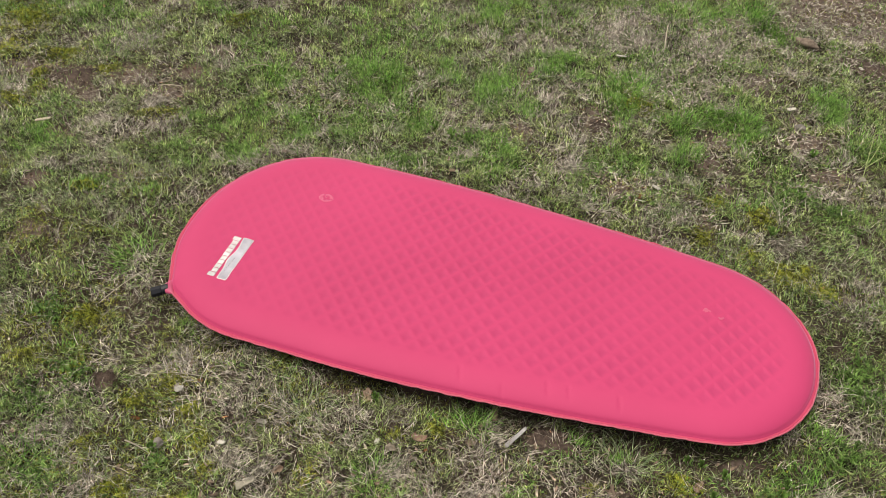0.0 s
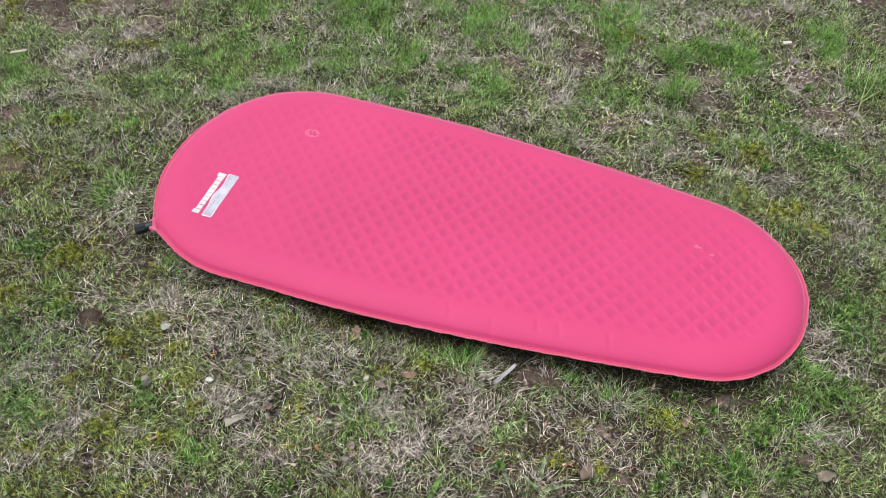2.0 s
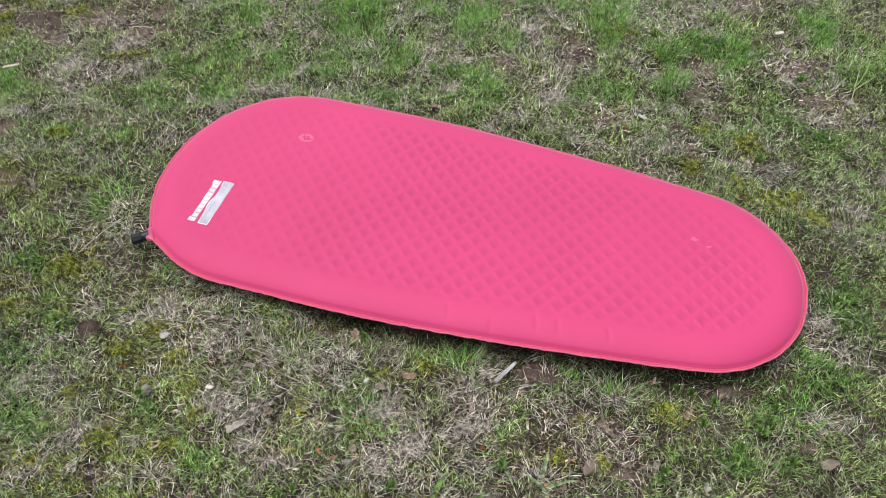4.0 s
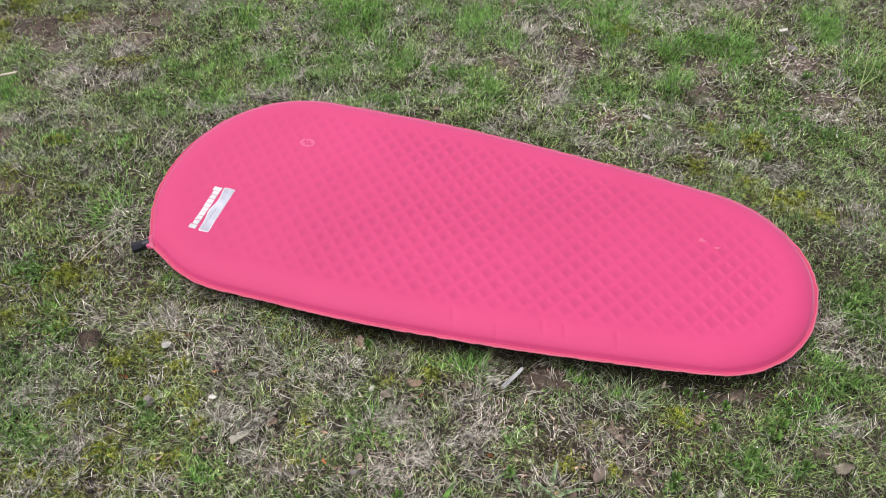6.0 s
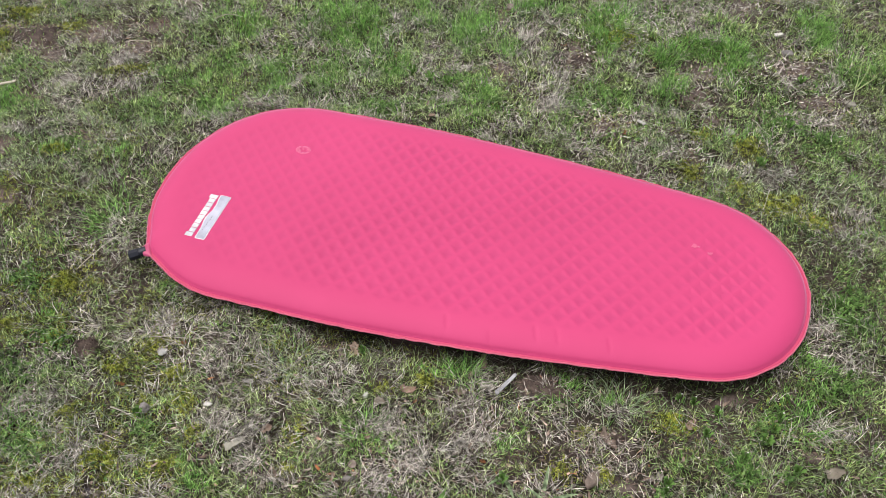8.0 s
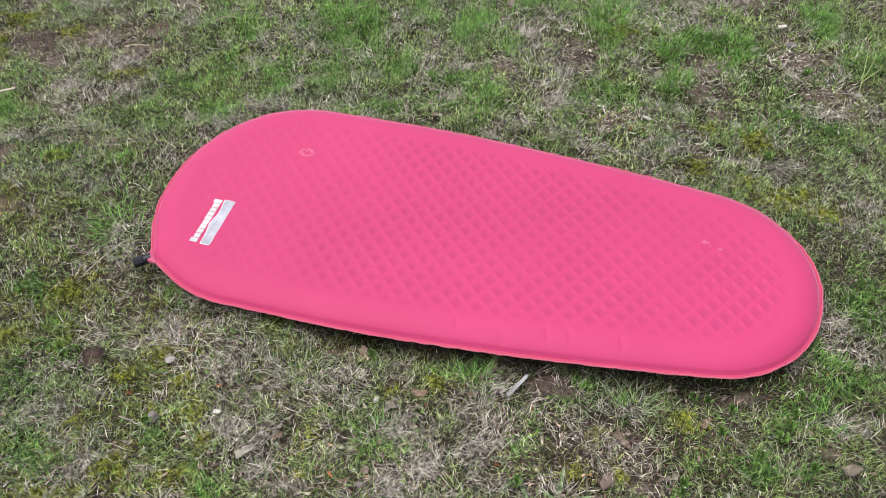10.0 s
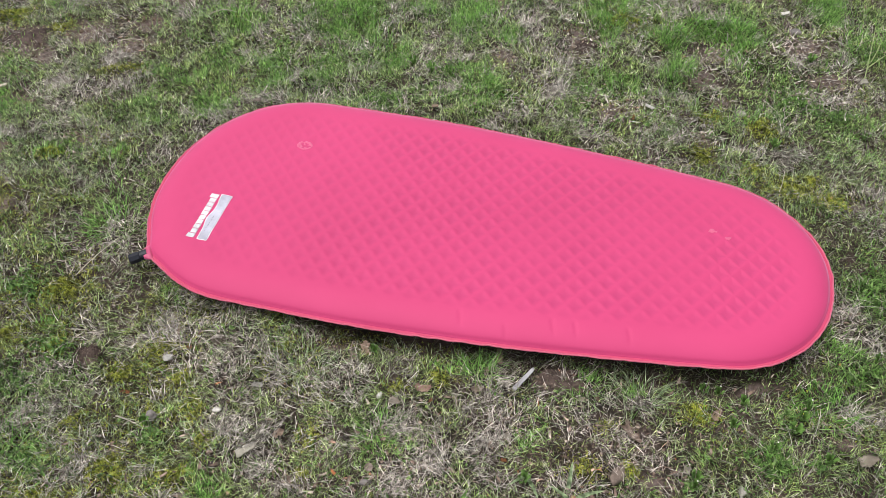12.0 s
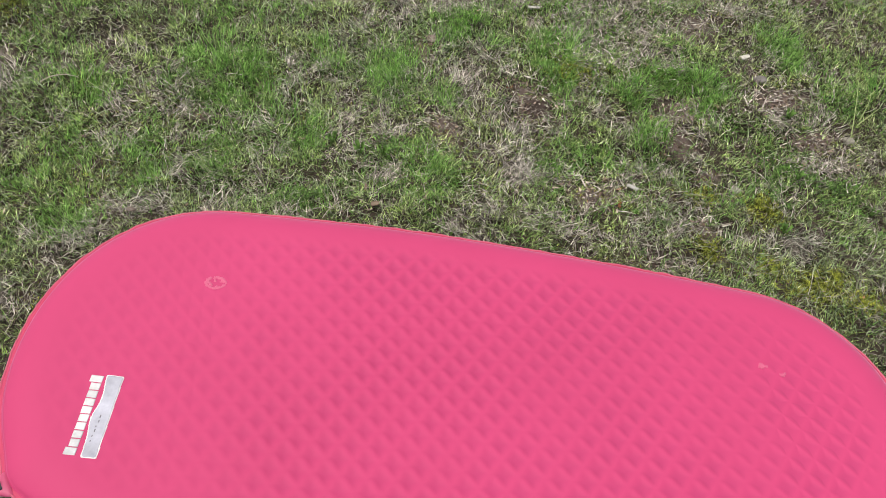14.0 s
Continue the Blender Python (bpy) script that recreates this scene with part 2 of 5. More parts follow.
def outline(n):
    """Evenly spaced points round the pad's edge."""
    c = np.cos(np.linspace(0, math.pi, 4000))
    x = np.concatenate([-c, c[1:-1]]) * HALF_LENGTH
    which = np.concatenate([np.ones(4000), -np.ones(3998)])
    y = pad_half_width(x, which) * which
    p = np.stack([np.append(x, x[0]), np.append(y, y[0])], 1)
    # the corner that holds the valve stands out a little
    p += np.outer(0.0075 * np.exp(-(np.hypot(p[:, 0] + 0.529, p[:, 1] + 0.195) / 0.030) ** 2), (-0.81, -0.585))
    s = np.append(0, np.cumsum(np.linalg.norm(np.diff(p, axis=0), axis=1)))
    at = np.linspace(0, s[-1], n, endpoint=False)
    return np.stack([np.interp(at, s, p[:, 0]), np.interp(at, s, p[:, 1])], 1)


RIM = outline(900)
PAD_COS, PAD_SIN = math.cos(radians(-1.5)), math.sin(radians(-1.5))


def to_pad(x, y):
    dx, dy = x + 0.006, y
    return PAD_COS * dx + PAD_SIN * dy, -PAD_SIN * dx + PAD_COS * dy


def on_pad(x, y, shrink=0.0):
    """Whether a place of the ground lies under the pad."""
    u, v = to_pad(x, y)
    k = 1 - shrink / 0.25
    return (np.abs(u) < HALF_LENGTH - shrink) & (np.abs(v) < pad_half_width(np.clip(u / k, -HALF_LENGTH, HALF_LENGTH), v) - shrink)


def ground_z(x, y):
    x, y = np.asarray(x, float), np.asarray(y, float)
    z = 0.030 * (value_noise(x, y, 2.3, 4) - 0.5) + 0.018 * (value_noise(x, y, 18.0, 2, 3.0) - 0.5) + 0.020 * (value_noise(x, y, 26.0, 2, 41.0) - 0.5) + 0.008 * (value_noise(x, y, 62.0, 2, 23.0) - 0.5)
    u, v = to_pad(x, y)
    under = step(1.20, 0.95, np.hypot(u / (HALF_LENGTH + 0.02), v / 0.27))
    dip = np.exp(-((x - 0.38) / 0.27) ** 2 - ((y + 0.226) / 0.036) ** 2) + np.exp(-((x + 0.08) / 0.20) ** 2 - ((y + 0.250) / 0.030) ** 2)
    return z * (1 - 0.8 * under) - 0.006 * under - 0.022 * dip


# ---- the plan of the ground cover: places and half-sizes of its patches ----
LUSH_FAR = [(-0.46, 0.64, 0.082, 0.076), (-0.3, 0.48, 0.032, 0.044), (-0.29, 0.34, 0.049, 0.032), (-0.55, 0.4, 0.032, 0.078), (-0.29, 0.72, 0.021, 0.039), (-0.16, 0.69, 0.041, 0.075), (-0.06, 0.39, 0.042, 0.05), (-0.06, 0.62, 0.026, 0.023), (0.15, 0.73, 0.027, 0.098), (0.16, 0.81, 0.028, 0.051), (0.3, 0.68, 0.02, 0.046), (0.38, 0.76, 0.04, 0.044), (0.45, 0.72, 0.037, 0.082), (0.65, 0.88, 0.034, 0.051), (0.32, 0.57, 0.038, 0.047), (0.21, 0.51, 0.037, 0.037), (0.13, 0.48, 0.027, 0.037), (-0.43, 0.42, 0.038, 0.065), (-0.69, 0.56, 0.041, 0.038), (-0.76, 0.32, 0.05, 0.044)]
LUSH_WEST = [(-0.88, 0.06, 0.058, 0.034), (-0.75, 0.07, 0.029, 0.028), (-1.08, 0.16, 0.049, 0.043), (-1.15, 0.3, 0.013, 0.048), (-0.77, 0.2, 0.06, 0.037), (-0.64, 0.25, 0.048, 0.03), (-0.66, 0.37, 0.038, 0.056), (0.47, 1.27, 0.033, 0.086), (0.51, 1.2, 0.04, 0.059), (0.3, 1.26, 0.099, 0.053), (-0.25, 1.08, 0.048, 0.068), (-0.02, 0.87, 0.059, 0.043), (-1.29, 0.7, 0.038, 0.051)]
LUSH_NEAR = [(-0.27, -0.57, 0.028, 0.02), (-0.31, -0.55, 0.02, 0.019), (-0.51, -0.37, 0.014, 0.014), (0.06, -0.27, 0.016, 0.024), (0, -0.29, 0.016, 0.015), (-0.05, -0.42, 0.017, 0.012), (0.16, -0.4, 0.017, 0.019), (0.22, -0.26, 0.031, 0.027), (0.29, -0.26, 0.035, 0.013), (0.6, -0.12, 0.032, 0.025), (0.56, -0.24, 0.03, 0.026), (0.63, -0.16, 0.04, 0.027), (0.49, -0.35, 0.033, 0.02), (0.42, -0.36, 0.018, 0.016), (0.67, 0, 0.029, 0.045), (-0.48, -0.23, 0.02, 0.027), (-0.66, -0.35, 0.028, 0.019)]
LEAFY = [(-0.64, -0.46, 0.049, 0.04), (-0.62, -0.39, 0.032, 0.022), (-0.57, -0.57, 0.032, 0.026), (-0.52, -0.58, 0.029, 0.018), (-0.74, -0.28, 0.039, 0.025), (-0.39, -0.5, 0.013, 0.012), (0.52, -0.28, 0.013, 0.016), (0.51, -0.31, 0.01, 0.01), (0.44, -0.29, 0.01, 0.01), (0.49, -0.35, 0.028, 0.016), (0.63, -0.16, 0.035, 0.022), (0.67, 0, 0.033, 0.051), (-0.15, 0.47, 0.023, 0.025), (-0.27, 0.34, 0.036, 0.024), (0.64, 0.46, 0.0385, 0.0363), (0.55, 0.48, 0.047, 0.058), (0.38, -0.41, 0.01, 0.009), (0.55, -0.34, 0.012, 0.009), (0.65, 0.86, 0.04, 0.038), (0.71, 0.73, 0.026, 0.046)]
MOSSY = [(0.54, 0.24, 0.032, 0.029), (0.58, 0.26, 0.022, 0.016), (0.61, 0.22, 0.03, 0.02), (0.49, 0.4, 0.025, 0.029), (0.39, 0.43, 0.021, 0.019), (0.38, 0.3, 0.02, 0.021), (0.47, 0.27, 0.024, 0.02), (-1.22, 0.31, 0.02, 0.045), (-1.26, 0.39, 0.024, 0.019), (-1.12, 0.46, 0.024, 0.016), (-0.87, 0.32, 0.057, 0.014), (-0.89, 0.04, 0.029, 0.015), (-1.47, 0.62, 0.068, 0.068), (-1.41, 0.48, 0.036, 0.043), (-1.27, 0.5, 0.043, 0.03), (-1.24, 0.27, 0.033, 0.031), (-1.11, 0.46, 0.021, 0.022), (-0.91, 0.79, 0.028, 0.026), (0.19, 0.75, 0.042, 0.031)]
MOSSY_NEAR = [(-0.45, -0.36, 0.016, 0.015), (-0.49, -0.41, 0.02, 0.014), (-0.39, -0.4, 0.016, 0.013), (-0.35, -0.45, 0.019, 0.017), (-0.41, -0.46, 0.008, 0.01), (-0.31, -0.49, 0.015, 0.013), (-0.42, -0.57, 0.02, 0.016), (-0.33, -0.55, 0.025, 0.011), (-0.51, -0.62, 0.023, 0.012), (-0.68, -0.27, 0.028, 0.022), (0.39, -0.29, 0.022, 0.015), (0.24, -0.41, 0.015, 0.012), (0.27, -0.34, 0.015, 0.01), (0.3, -0.4, 0.011, 0.008), (-0.16, -0.45, 0.015, 0.014), (-0.15, -0.51, 0.011, 0.011), (-0.06, -0.34, 0.012, 0.008), (-0.71, -0.38, 0.021, 0.018), (-0.52, -0.5, 0.014, 0.011), (-0, -0.31, 0.012, 0.011), (-0.29, -0.23, 0.019, 0.01), (-0.62, -0.38, 0.013, 0.012)]
BARE = [(-1.17, 0.4, 0.051, 0.052), (-1.1, 0.35, 0.026, 0.03), (-0.91, 0.42, 0.046, 0.034), (-0.9, 0.51, 0.034, 0.026), (-0.85, 0.09, 0.03, 0.015), (-0.9, -0.12, 0.028, 0.027), (-1, 0.02, 0.021, 0.015), (-1.06, 0.19, 0.03, 0.022), (0.1, 0.64, 0.024, 0.051), (0.2, 0.4, 0.036, 0.029), (0.4, 0.67, 0.041, 0.027), (0.38, 0.56, 0.025, 0.029), (0.41, 0.48, 0.019, 0.016), (0.61, 0.72, 0.054, 0.028), (0.64, 0.6, 0.039, 0.021), (-0.05, 0.53, 0.018, 0.035), (-0.49, 0.54, 0.019, 0.019), (-0.11, 0.78, 0.017, 0.026), (0.38, 0.34, 0.018, 0.016), (0.66, 0.22, 0.019, 0.014)]
BARE_FAR = [(0.70, 1.42, 0.200, 0.120), (0.73, 1.3, 0.073, 0.052), (0.75, 1.14, 0.043, 0.044), (0.55, 1.23, 0.04, 0.06), (-1.04, 0.45, 0.049, 0.049), (-1.29, 0.42, 0.063, 0.029), (-0.88, 0.63, 0.029, 0.023), (0.47, 0.95, 0.044, 0.034)]
BARE_NEAR = [(-0.56, -0.38, 0.018, 0.013), (0.18, -0.27, 0.032, 0.019), (-0.41, -0.62, 0.017, 0.014), (-0.17, -0.28, 0.046, 0.009), (0.48, -0.22, 0.031, 0.009), (0.33, -0.41, 0.024, 0.012), (0.6, -0.29, 0.023, 0.012), (-0.43, -0.53, 0.012, 0.01), (-0.27, -0.53, 0.011, 0.008), (0.65, 0.22, 0.019, 0.016)]
EARTHY = [(0.32, -0.4, 0.041, 0.02), (0.28, -0.44, 0.036, 0.013), (0.45, -0.29, 0.03, 0.016), (0.29, -0.36, 0.029, 0.015), (0.14, -0.46, 0.036, 0.016), (-0.02, -0.37, 0.03, 0.02), (0.58, -0.28, 0.033, 0.019), (-0.61, -0.5, 0.031, 0.02), (-0.47, -0.57, 0.025, 0.016), (-0.4, -0.61, 0.032, 0.018), (-0.14, -0.34, 0.036, 0.022), (0.13, -0.36, 0.03, 0.016), (0.62, -0.07, 0.019, 0.03), (-0.29, -0.38, 0.031, 0.016)]
STRAW_FAR = [(-0.89, 0.11, 0.047, 0.032), (-1.01, 0.06, 0.041, 0.024), (-0.81, 0.3, 0.048, 0.031), (-0.56, 0.2, 0.053, 0.019), (-0.54, 0.29, 0.046, 0.021), (-0.5, 0.44, 0.031, 0.031), (-0.4, 0.49, 0.036, 0.027), (-0.54, 0.56, 0.038, 0.022), (-0.2, 0.42, 0.025, 0.037), (-0.34, 0.65, 0.024, 0.032), (0.08, 0.44, 0.027, 0.04), (0.05, 0.34, 0.053, 0.021), (0.13, 0.34, 0.03, 0.026), (-0.04, 0.34, 0.021, 0.015), (-0.16, 0.4, 0.032, 0.022), (-0.02, 0.68, 0.024, 0.031), (0.3, 0.48, 0.034, 0.022), (0.33, 0.33, 0.051, 0.02), (0.54, 0.34, 0.04, 0.024), (0.46, 0.3, 0.029, 0.019), (0.63, 0.25, 0.028, 0.021), (0.69, 0.27, 0.019, 0.023), (0.35, 0.41, 0.031, 0.017)]
STRAW_EDGE = [(0.12, 1.08, 0.086, 0.112), (0.36, 1.07, 0.077, 0.049), (-0.1, 1, 0.078, 0.094), (-0.02, 1.16, 0.065, 0.052), (-1.11, 0.57, 0.044, 0.054), (-0.88, 0.37, 0.053, 0.04), (-0.88, 0.59, 0.043, 0.046), (-0.99, 0.23, 0.038, 0.037)]
STRAW_NEAR = [(-0.44, -0.32, 0.042, 0.019), (-0.33, -0.33, 0.026, 0.019), (-0.28, -0.47, 0.032, 0.016), (-0.24, -0.49, 0.023, 0.013), (-0.18, -0.54, 0.04, 0.021), (-0.01, -0.49, 0.036, 0.023), (0.07, -0.34, 0.031, 0.02), (0.09, -0.29, 0.014, 0.025), (-0.06, -0.32, 0.016, 0.019), (-0.1, -0.46, 0.023, 0.021), (0.29, -0.29, 0.04, 0.01), (0.22, -0.35, 0.019, 0.015), (0.4, -0.31, 0.02, 0.013), (0.61, -0.24, 0.031, 0.02), (0.57, -0.15, 0.03, 0.013), (-0.47, -0.58, 0.033, 0.015), (-0.61, -0.52, 0.024, 0.013), (-0.49, -0.64, 0.022, 0.012), (-0.32, -0.6, 0.022, 0.014), (0.66, -0.11, 0.016, 0.021), (0.62, -0.05, 0.017, 0.02), (-0.56, -0.34, 0.026, 0.012)]
HOLLOW = [(0.46, -0.215, 0.16, 0.036), (0.28, -0.248, 0.14, 0.034), (-0.10, -0.255, 0.16, 0.028)]
LITTERED = [(0.28, 0.91, 0.14, 0.06), (0.40, 1.20, 0.20, 0.12), (0.10, 0.64, 0.04, 0.06), (0.20, 0.40, 0.05, 0.04), (-0.91, 0.45, 0.09, 0.06), (0.62, 0.55, 0.08, 0.05), (0.06, -0.45, 0.30, 0.05), (0.30, -0.40, 0.16, 0.06)]
STRAW_FRONT = [(0.03, -0.45, 0.050, 0.025), (-0.03, -0.40, 0.040, 0.020), (0.10, -0.41, 0.040, 0.022), (0.02, -0.52, 0.060, 0.025)]
BARKY = [(0.14, 1.06, 0.12, 0.10), (0.34, 1.08, 0.10, 0.08), (0.28, 0.93, 0.10, 0.08), (0.42, 1.18, 0.16, 0.10), (0.46, 0.96, 0.07, 0.05), (0.66, 1.30, 0.20, 0.16), (0.26, 0.80, 0.06, 0.05), (0.40, 0.80, 0.04, 0.03), (0.58, 0.66, 0.06, 0.03), (0.62, 0.52, 0.05, 0.03)]
TURN = radians(13)


MAPS = {}
MAP_X, MAP_Y, MAP_STEP = np.arange(-1.95, 1.30, 0.005), np.arange(-0.95, 1.95, 0.005), 0.005


def patch_map(patches, soft):
    """How far each place of the plan lies within any of the patches, 0 to 1, on a grid."""
    x, y = np.meshgrid(MAP_X, MAP_Y, indexing="ij")
    best = np.zeros(x.shape)
    wob = 0.022 * (value_noise(x, y, 14.0, 3, 9.0) - 0.5)
    for px, py, a, b in [q for one in patches for q in one]:
        dx, dy = x - px + wob, y - py - wob
        u, v = math.cos(TURN) * dx + math.sin(TURN) * dy, -math.sin(TURN) * dx + math.cos(TURN) * dy
        best = np.maximum(best, np.exp(-soft * ((u / a) ** 2 + (v / b) ** 2)))
    return best


def cover(x, y, *patches, soft=1.0):
    """How far a place lies within any of the patches, 0 to 1."""
    key = (soft, *(id(q) for q in patches))
    if key not in MAPS:
        MAPS[key] = patch_map(patches, soft)
    i = np.clip(np.round((x - MAP_X[0]) / MAP_STEP).astype(int), 0, len(MAP_X) - 1)
    j = np.clip(np.round((y - MAP_Y[0]) / MAP_STEP).astype(int), 0, len(MAP_Y) - 1)
    return MAPS[key][i, j]


def thickness(x, y):
    """The lawn is thick round the pad and thins out away from it."""
    low = np.minimum(np.minimum(1.12 - x, 0.93 * (y + 1.0) - 0.36 * x), (x + 0.80) * 0.80 + (y + 0.72) * 0.60)
    return 0.3 + 0.7 * step(-0.1, 0.12, low + 0.1 * value_noise(x, y, 5.0, 2, 3.0))


PLOT = (-1.85, 1.20, -0.86, 1.82)


def fullness(x, y, box):
    """1 within the box, fading out unevenly towards its borders."""
    inner = np.minimum(np.minimum(x - box[0], box[1] - x), np.minimum(y - box[2], box[3] - y))
    return step(0.0, 0.3, inner + 0.3 * (value_noise(x, y, 4.0, 3) - 0.15))


def scatter(n, density, rng, box=PLOT):
    """n places in the box, as thick as the density there (0..1)."""
    xs, ys = np.empty(0), np.empty(0)
    while len(xs) < n:
        x, y = rng.uniform(box[0], box[1], n * 2), rng.uniform(box[2], box[3], n * 2)
        keep = rng.rand(n * 2) < density(x, y) * fullness(x, y, box) * thickness(x, y)
        xs, ys = np.append(xs, x[keep]), np.append(ys, y[keep])
    return xs[:n], ys[:n]


def blades(name, x, y, z, length, width, heading, lean, curl, mat, segments=3, blunt=0.0, clear=True, swerve=0.25):
    """Curved, tapering blades as one mesh; those that would pierce the pad are left out."""
    bend = np.random.RandomState(len(x)).normal(0, swerve, len(x))

    def path():
        px, py, pz = x.copy(), y.copy(), z.copy()
        out = [(px.copy(), py.copy(), pz.copy())]
        for k in range(segments):
            a = lean + curl * (k + 0.5) / segments
            h = heading + bend * (k + 0.5)
            px, py = px + length / segments * np.sin(a) * np.cos(h), py + length / segments * np.sin(a) * np.sin(h)
            pz = np.maximum(pz + length / segments * np.cos(a), ground_z(px, py) + 0.001)
            out.append((px.copy(), py.copy(), pz.copy()))
        return out

    line = path()
    if clear:
        ok = np.ones(len(x), bool)
        for px, py, pz in line:
            ok &= ~on_pad(px, py, 0.028) & ~(on_pad(px, py, -0.001) & (pz > 0.017))
        x, y, z, length, width, heading, lean, curl, bend = (v[ok] for v in (x, y, z, length, width, heading, lean, curl, bend))
        line = path()
    n, per = len(x), 2 * segments + 1
    co, along = np.empty((n, per, 3)), np.empty((n, per))
    for k, (px, py, pz) in enumerate(line):
        f = k / segments
        w = width * 0.5 * (1 - (1 - blunt) * f ** 1.6)
        h = heading + bend * k
        if k < segments:
            for e, sgn in enumerate((-1, 1)):
                co[:, 2 * k + e] = np.stack([px - sgn * w * np.sin(h), py + sgn * w * np.cos(h), pz], 1)
                along[:, 2 * k + e] = f
        else:
            co[:, 2 * k] = np.stack([px, py, pz], 1)
            along[:, 2 * k] = 1
    quads = np.array([[2 * k, 2 * k + 1, 2 * k + 3, 2 * k + 2] for k in range(segments - 1)], int).ravel()
    one = np.append(quads, [2 * segments - 2, 2 * segments - 1, 2 * segments])
    loops = (np.arange(n)[:, None] * per + one[None]).ravel()
    totals = np.tile([4] * (segments - 1) + [3], n)
    me = bpy.data.meshes.new(name)
    me.vertices.add(n * per)
    me.vertices.foreach_set("co", co.ravel())
    me.loops.add(len(loops))
    me.loops.foreach_set("vertex_index", loops.astype(np.int32))
    me.polygons.add(len(totals))
    me.polygons.foreach_set("loop_start", np.append(0, np.cumsum(totals)[:-1]).astype(np.int32))
    me.polygons.foreach_set("use_smooth", np.ones(len(totals), bool))
    at = me.attributes.new("along", "FLOAT", "POINT")
    at.data.foreach_set("value", along.ravel())
    me.update(calc_edges=True)
    me.materials.append(mat)
    return me


# ---- the ground ----
def build_ground():
    far = np.array([2.1, 2.3, 2.7, 3.4, 5, 8, 14, 25, 45, 80, 150, 300, 600, 1200])
    xs = np.concatenate([-far[::-1], np.arange(-2.0, -1.30, 0.02), np.arange(-1.30, 1.0, 0.009), np.arange(1.0, 2.01, 0.02), far])
    ys = np.concatenate([-far[::-1], np.arange(-2.0, -0.75, 0.02), np.arange(-0.75, 1.45, 0.009), np.arange(1.45, 2.01, 0.02), far])
    gx, gy = np.meshgrid(xs, ys, indexing="ij")
    z = ground_z(gx, gy) * step(6, 2, np.hypot(gx, gy))
    k = len(ys)
    verts = np.stack([gx.ravel(), gy.ravel(), z.ravel()], 1)
    i, j = np.meshgrid(np.arange(len(xs) - 1), np.arange(k - 1), indexing="ij")
    a = (i * k + j).ravel()
    faces = np.stack([a, a + k, a + k + 1, a + 1], 1).tolist()
    me = mesh_from("ground", verts, faces)
    bare = me.attributes.new("bare", "FLOAT", "POINT")
    bare.data.foreach_set("value", step(0.25, 0.7, bareness(gx.ravel(), gy.ravel())))
    lawn = me.attributes.new("lawn", "FLOAT", "POINT")
    lawn.data.foreach_set("value", 1 - fullness(gx.ravel(), gy.ravel(), PLOT) * step(0.3, 1.0, thickness(gx.ravel(), gy.ravel())))
    thing("ground", me, SOIL, Matrix(), "brown soil under patchy early spring lawn", "ground", kind="structure")


# ---- the sleeping pad ----
SEAM_Z, RISE, SAG = 0.028, 0.021, 0.025


def edge_distance(x, y):
    d = np.empty(len(x))
    for a in range(0, len(x), 4000):
        b = slice(a, a + 4000)
        d[b] = np.sqrt(((x[b, None] - RIM[None, :, 0]) ** 2 + (y[b, None] - RIM[None, :, 1]) ** 2).min(1))
    return d


def pad_height(x, y, shade_only=False):
    """The pad's upper face: a rounded border, and a foam filling that shows as a lattice of small dents. On request,
    the dents' painted shade instead.
    """
    d = edge_distance(x, y)
    e = np.clip((d - 0.0052) / 0.055, 0, 1)
    z = SEAM_Z + 0.0005 + RISE * np.power(1 - np.power(1 - e, 2.2), 0.60) - 0.0014 * np.exp(-((d - 0.0072) / 0.0012) ** 2)
    wx, wy = x + 0.004 * (value_noise(x, y, 6.0, 2) - 0.5), y + 0.004 * (value_noise(x, y, 6.0, 2, 4.0) - 0.5)
    # cells of a skewed lattice, 33 mm along the pad; fa and fb run across one cell
    wx, wy = wx - 0.034, wy + 0.157
    fa, fb = (wx * 0.0205 + wy * 0.0200) / 0.000687, (wx * 0.0205 - wy * 0.0135) / 0.000687
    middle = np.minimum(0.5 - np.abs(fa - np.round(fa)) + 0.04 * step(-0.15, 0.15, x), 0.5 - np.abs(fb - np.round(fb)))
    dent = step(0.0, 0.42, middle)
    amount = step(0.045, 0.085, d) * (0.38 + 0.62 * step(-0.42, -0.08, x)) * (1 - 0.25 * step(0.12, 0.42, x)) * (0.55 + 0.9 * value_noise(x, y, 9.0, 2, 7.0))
    if shade_only:
        # towards the foot the painted shade leans to one side of each cell
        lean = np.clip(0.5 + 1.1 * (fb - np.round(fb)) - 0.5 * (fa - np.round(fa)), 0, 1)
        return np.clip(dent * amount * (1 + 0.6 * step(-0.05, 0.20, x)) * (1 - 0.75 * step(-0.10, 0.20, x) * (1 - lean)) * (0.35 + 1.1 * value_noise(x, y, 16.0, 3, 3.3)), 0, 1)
    z = z - DENT * dent * amount
    # short puckers across the border, where the fabric is drawn in
    for cx, cy in ((0.029, -0.220), (0.104, -0.230), (0.173, -0.203), (0.208, -0.200), (0.290, -0.193)):
        along = (y - cy) / 0.013
        z = z - 0.0022 * np.exp(-((x - cx + 0.30 * (y - cy)) / 0.0024) ** 2 - along ** 4)
    z = z + 0.004 * (value_noise(x, y, 3.1, 2, 2.0) - 0.5) * step(0.02, 0.12, d)
    return z


DENT = 0.0020


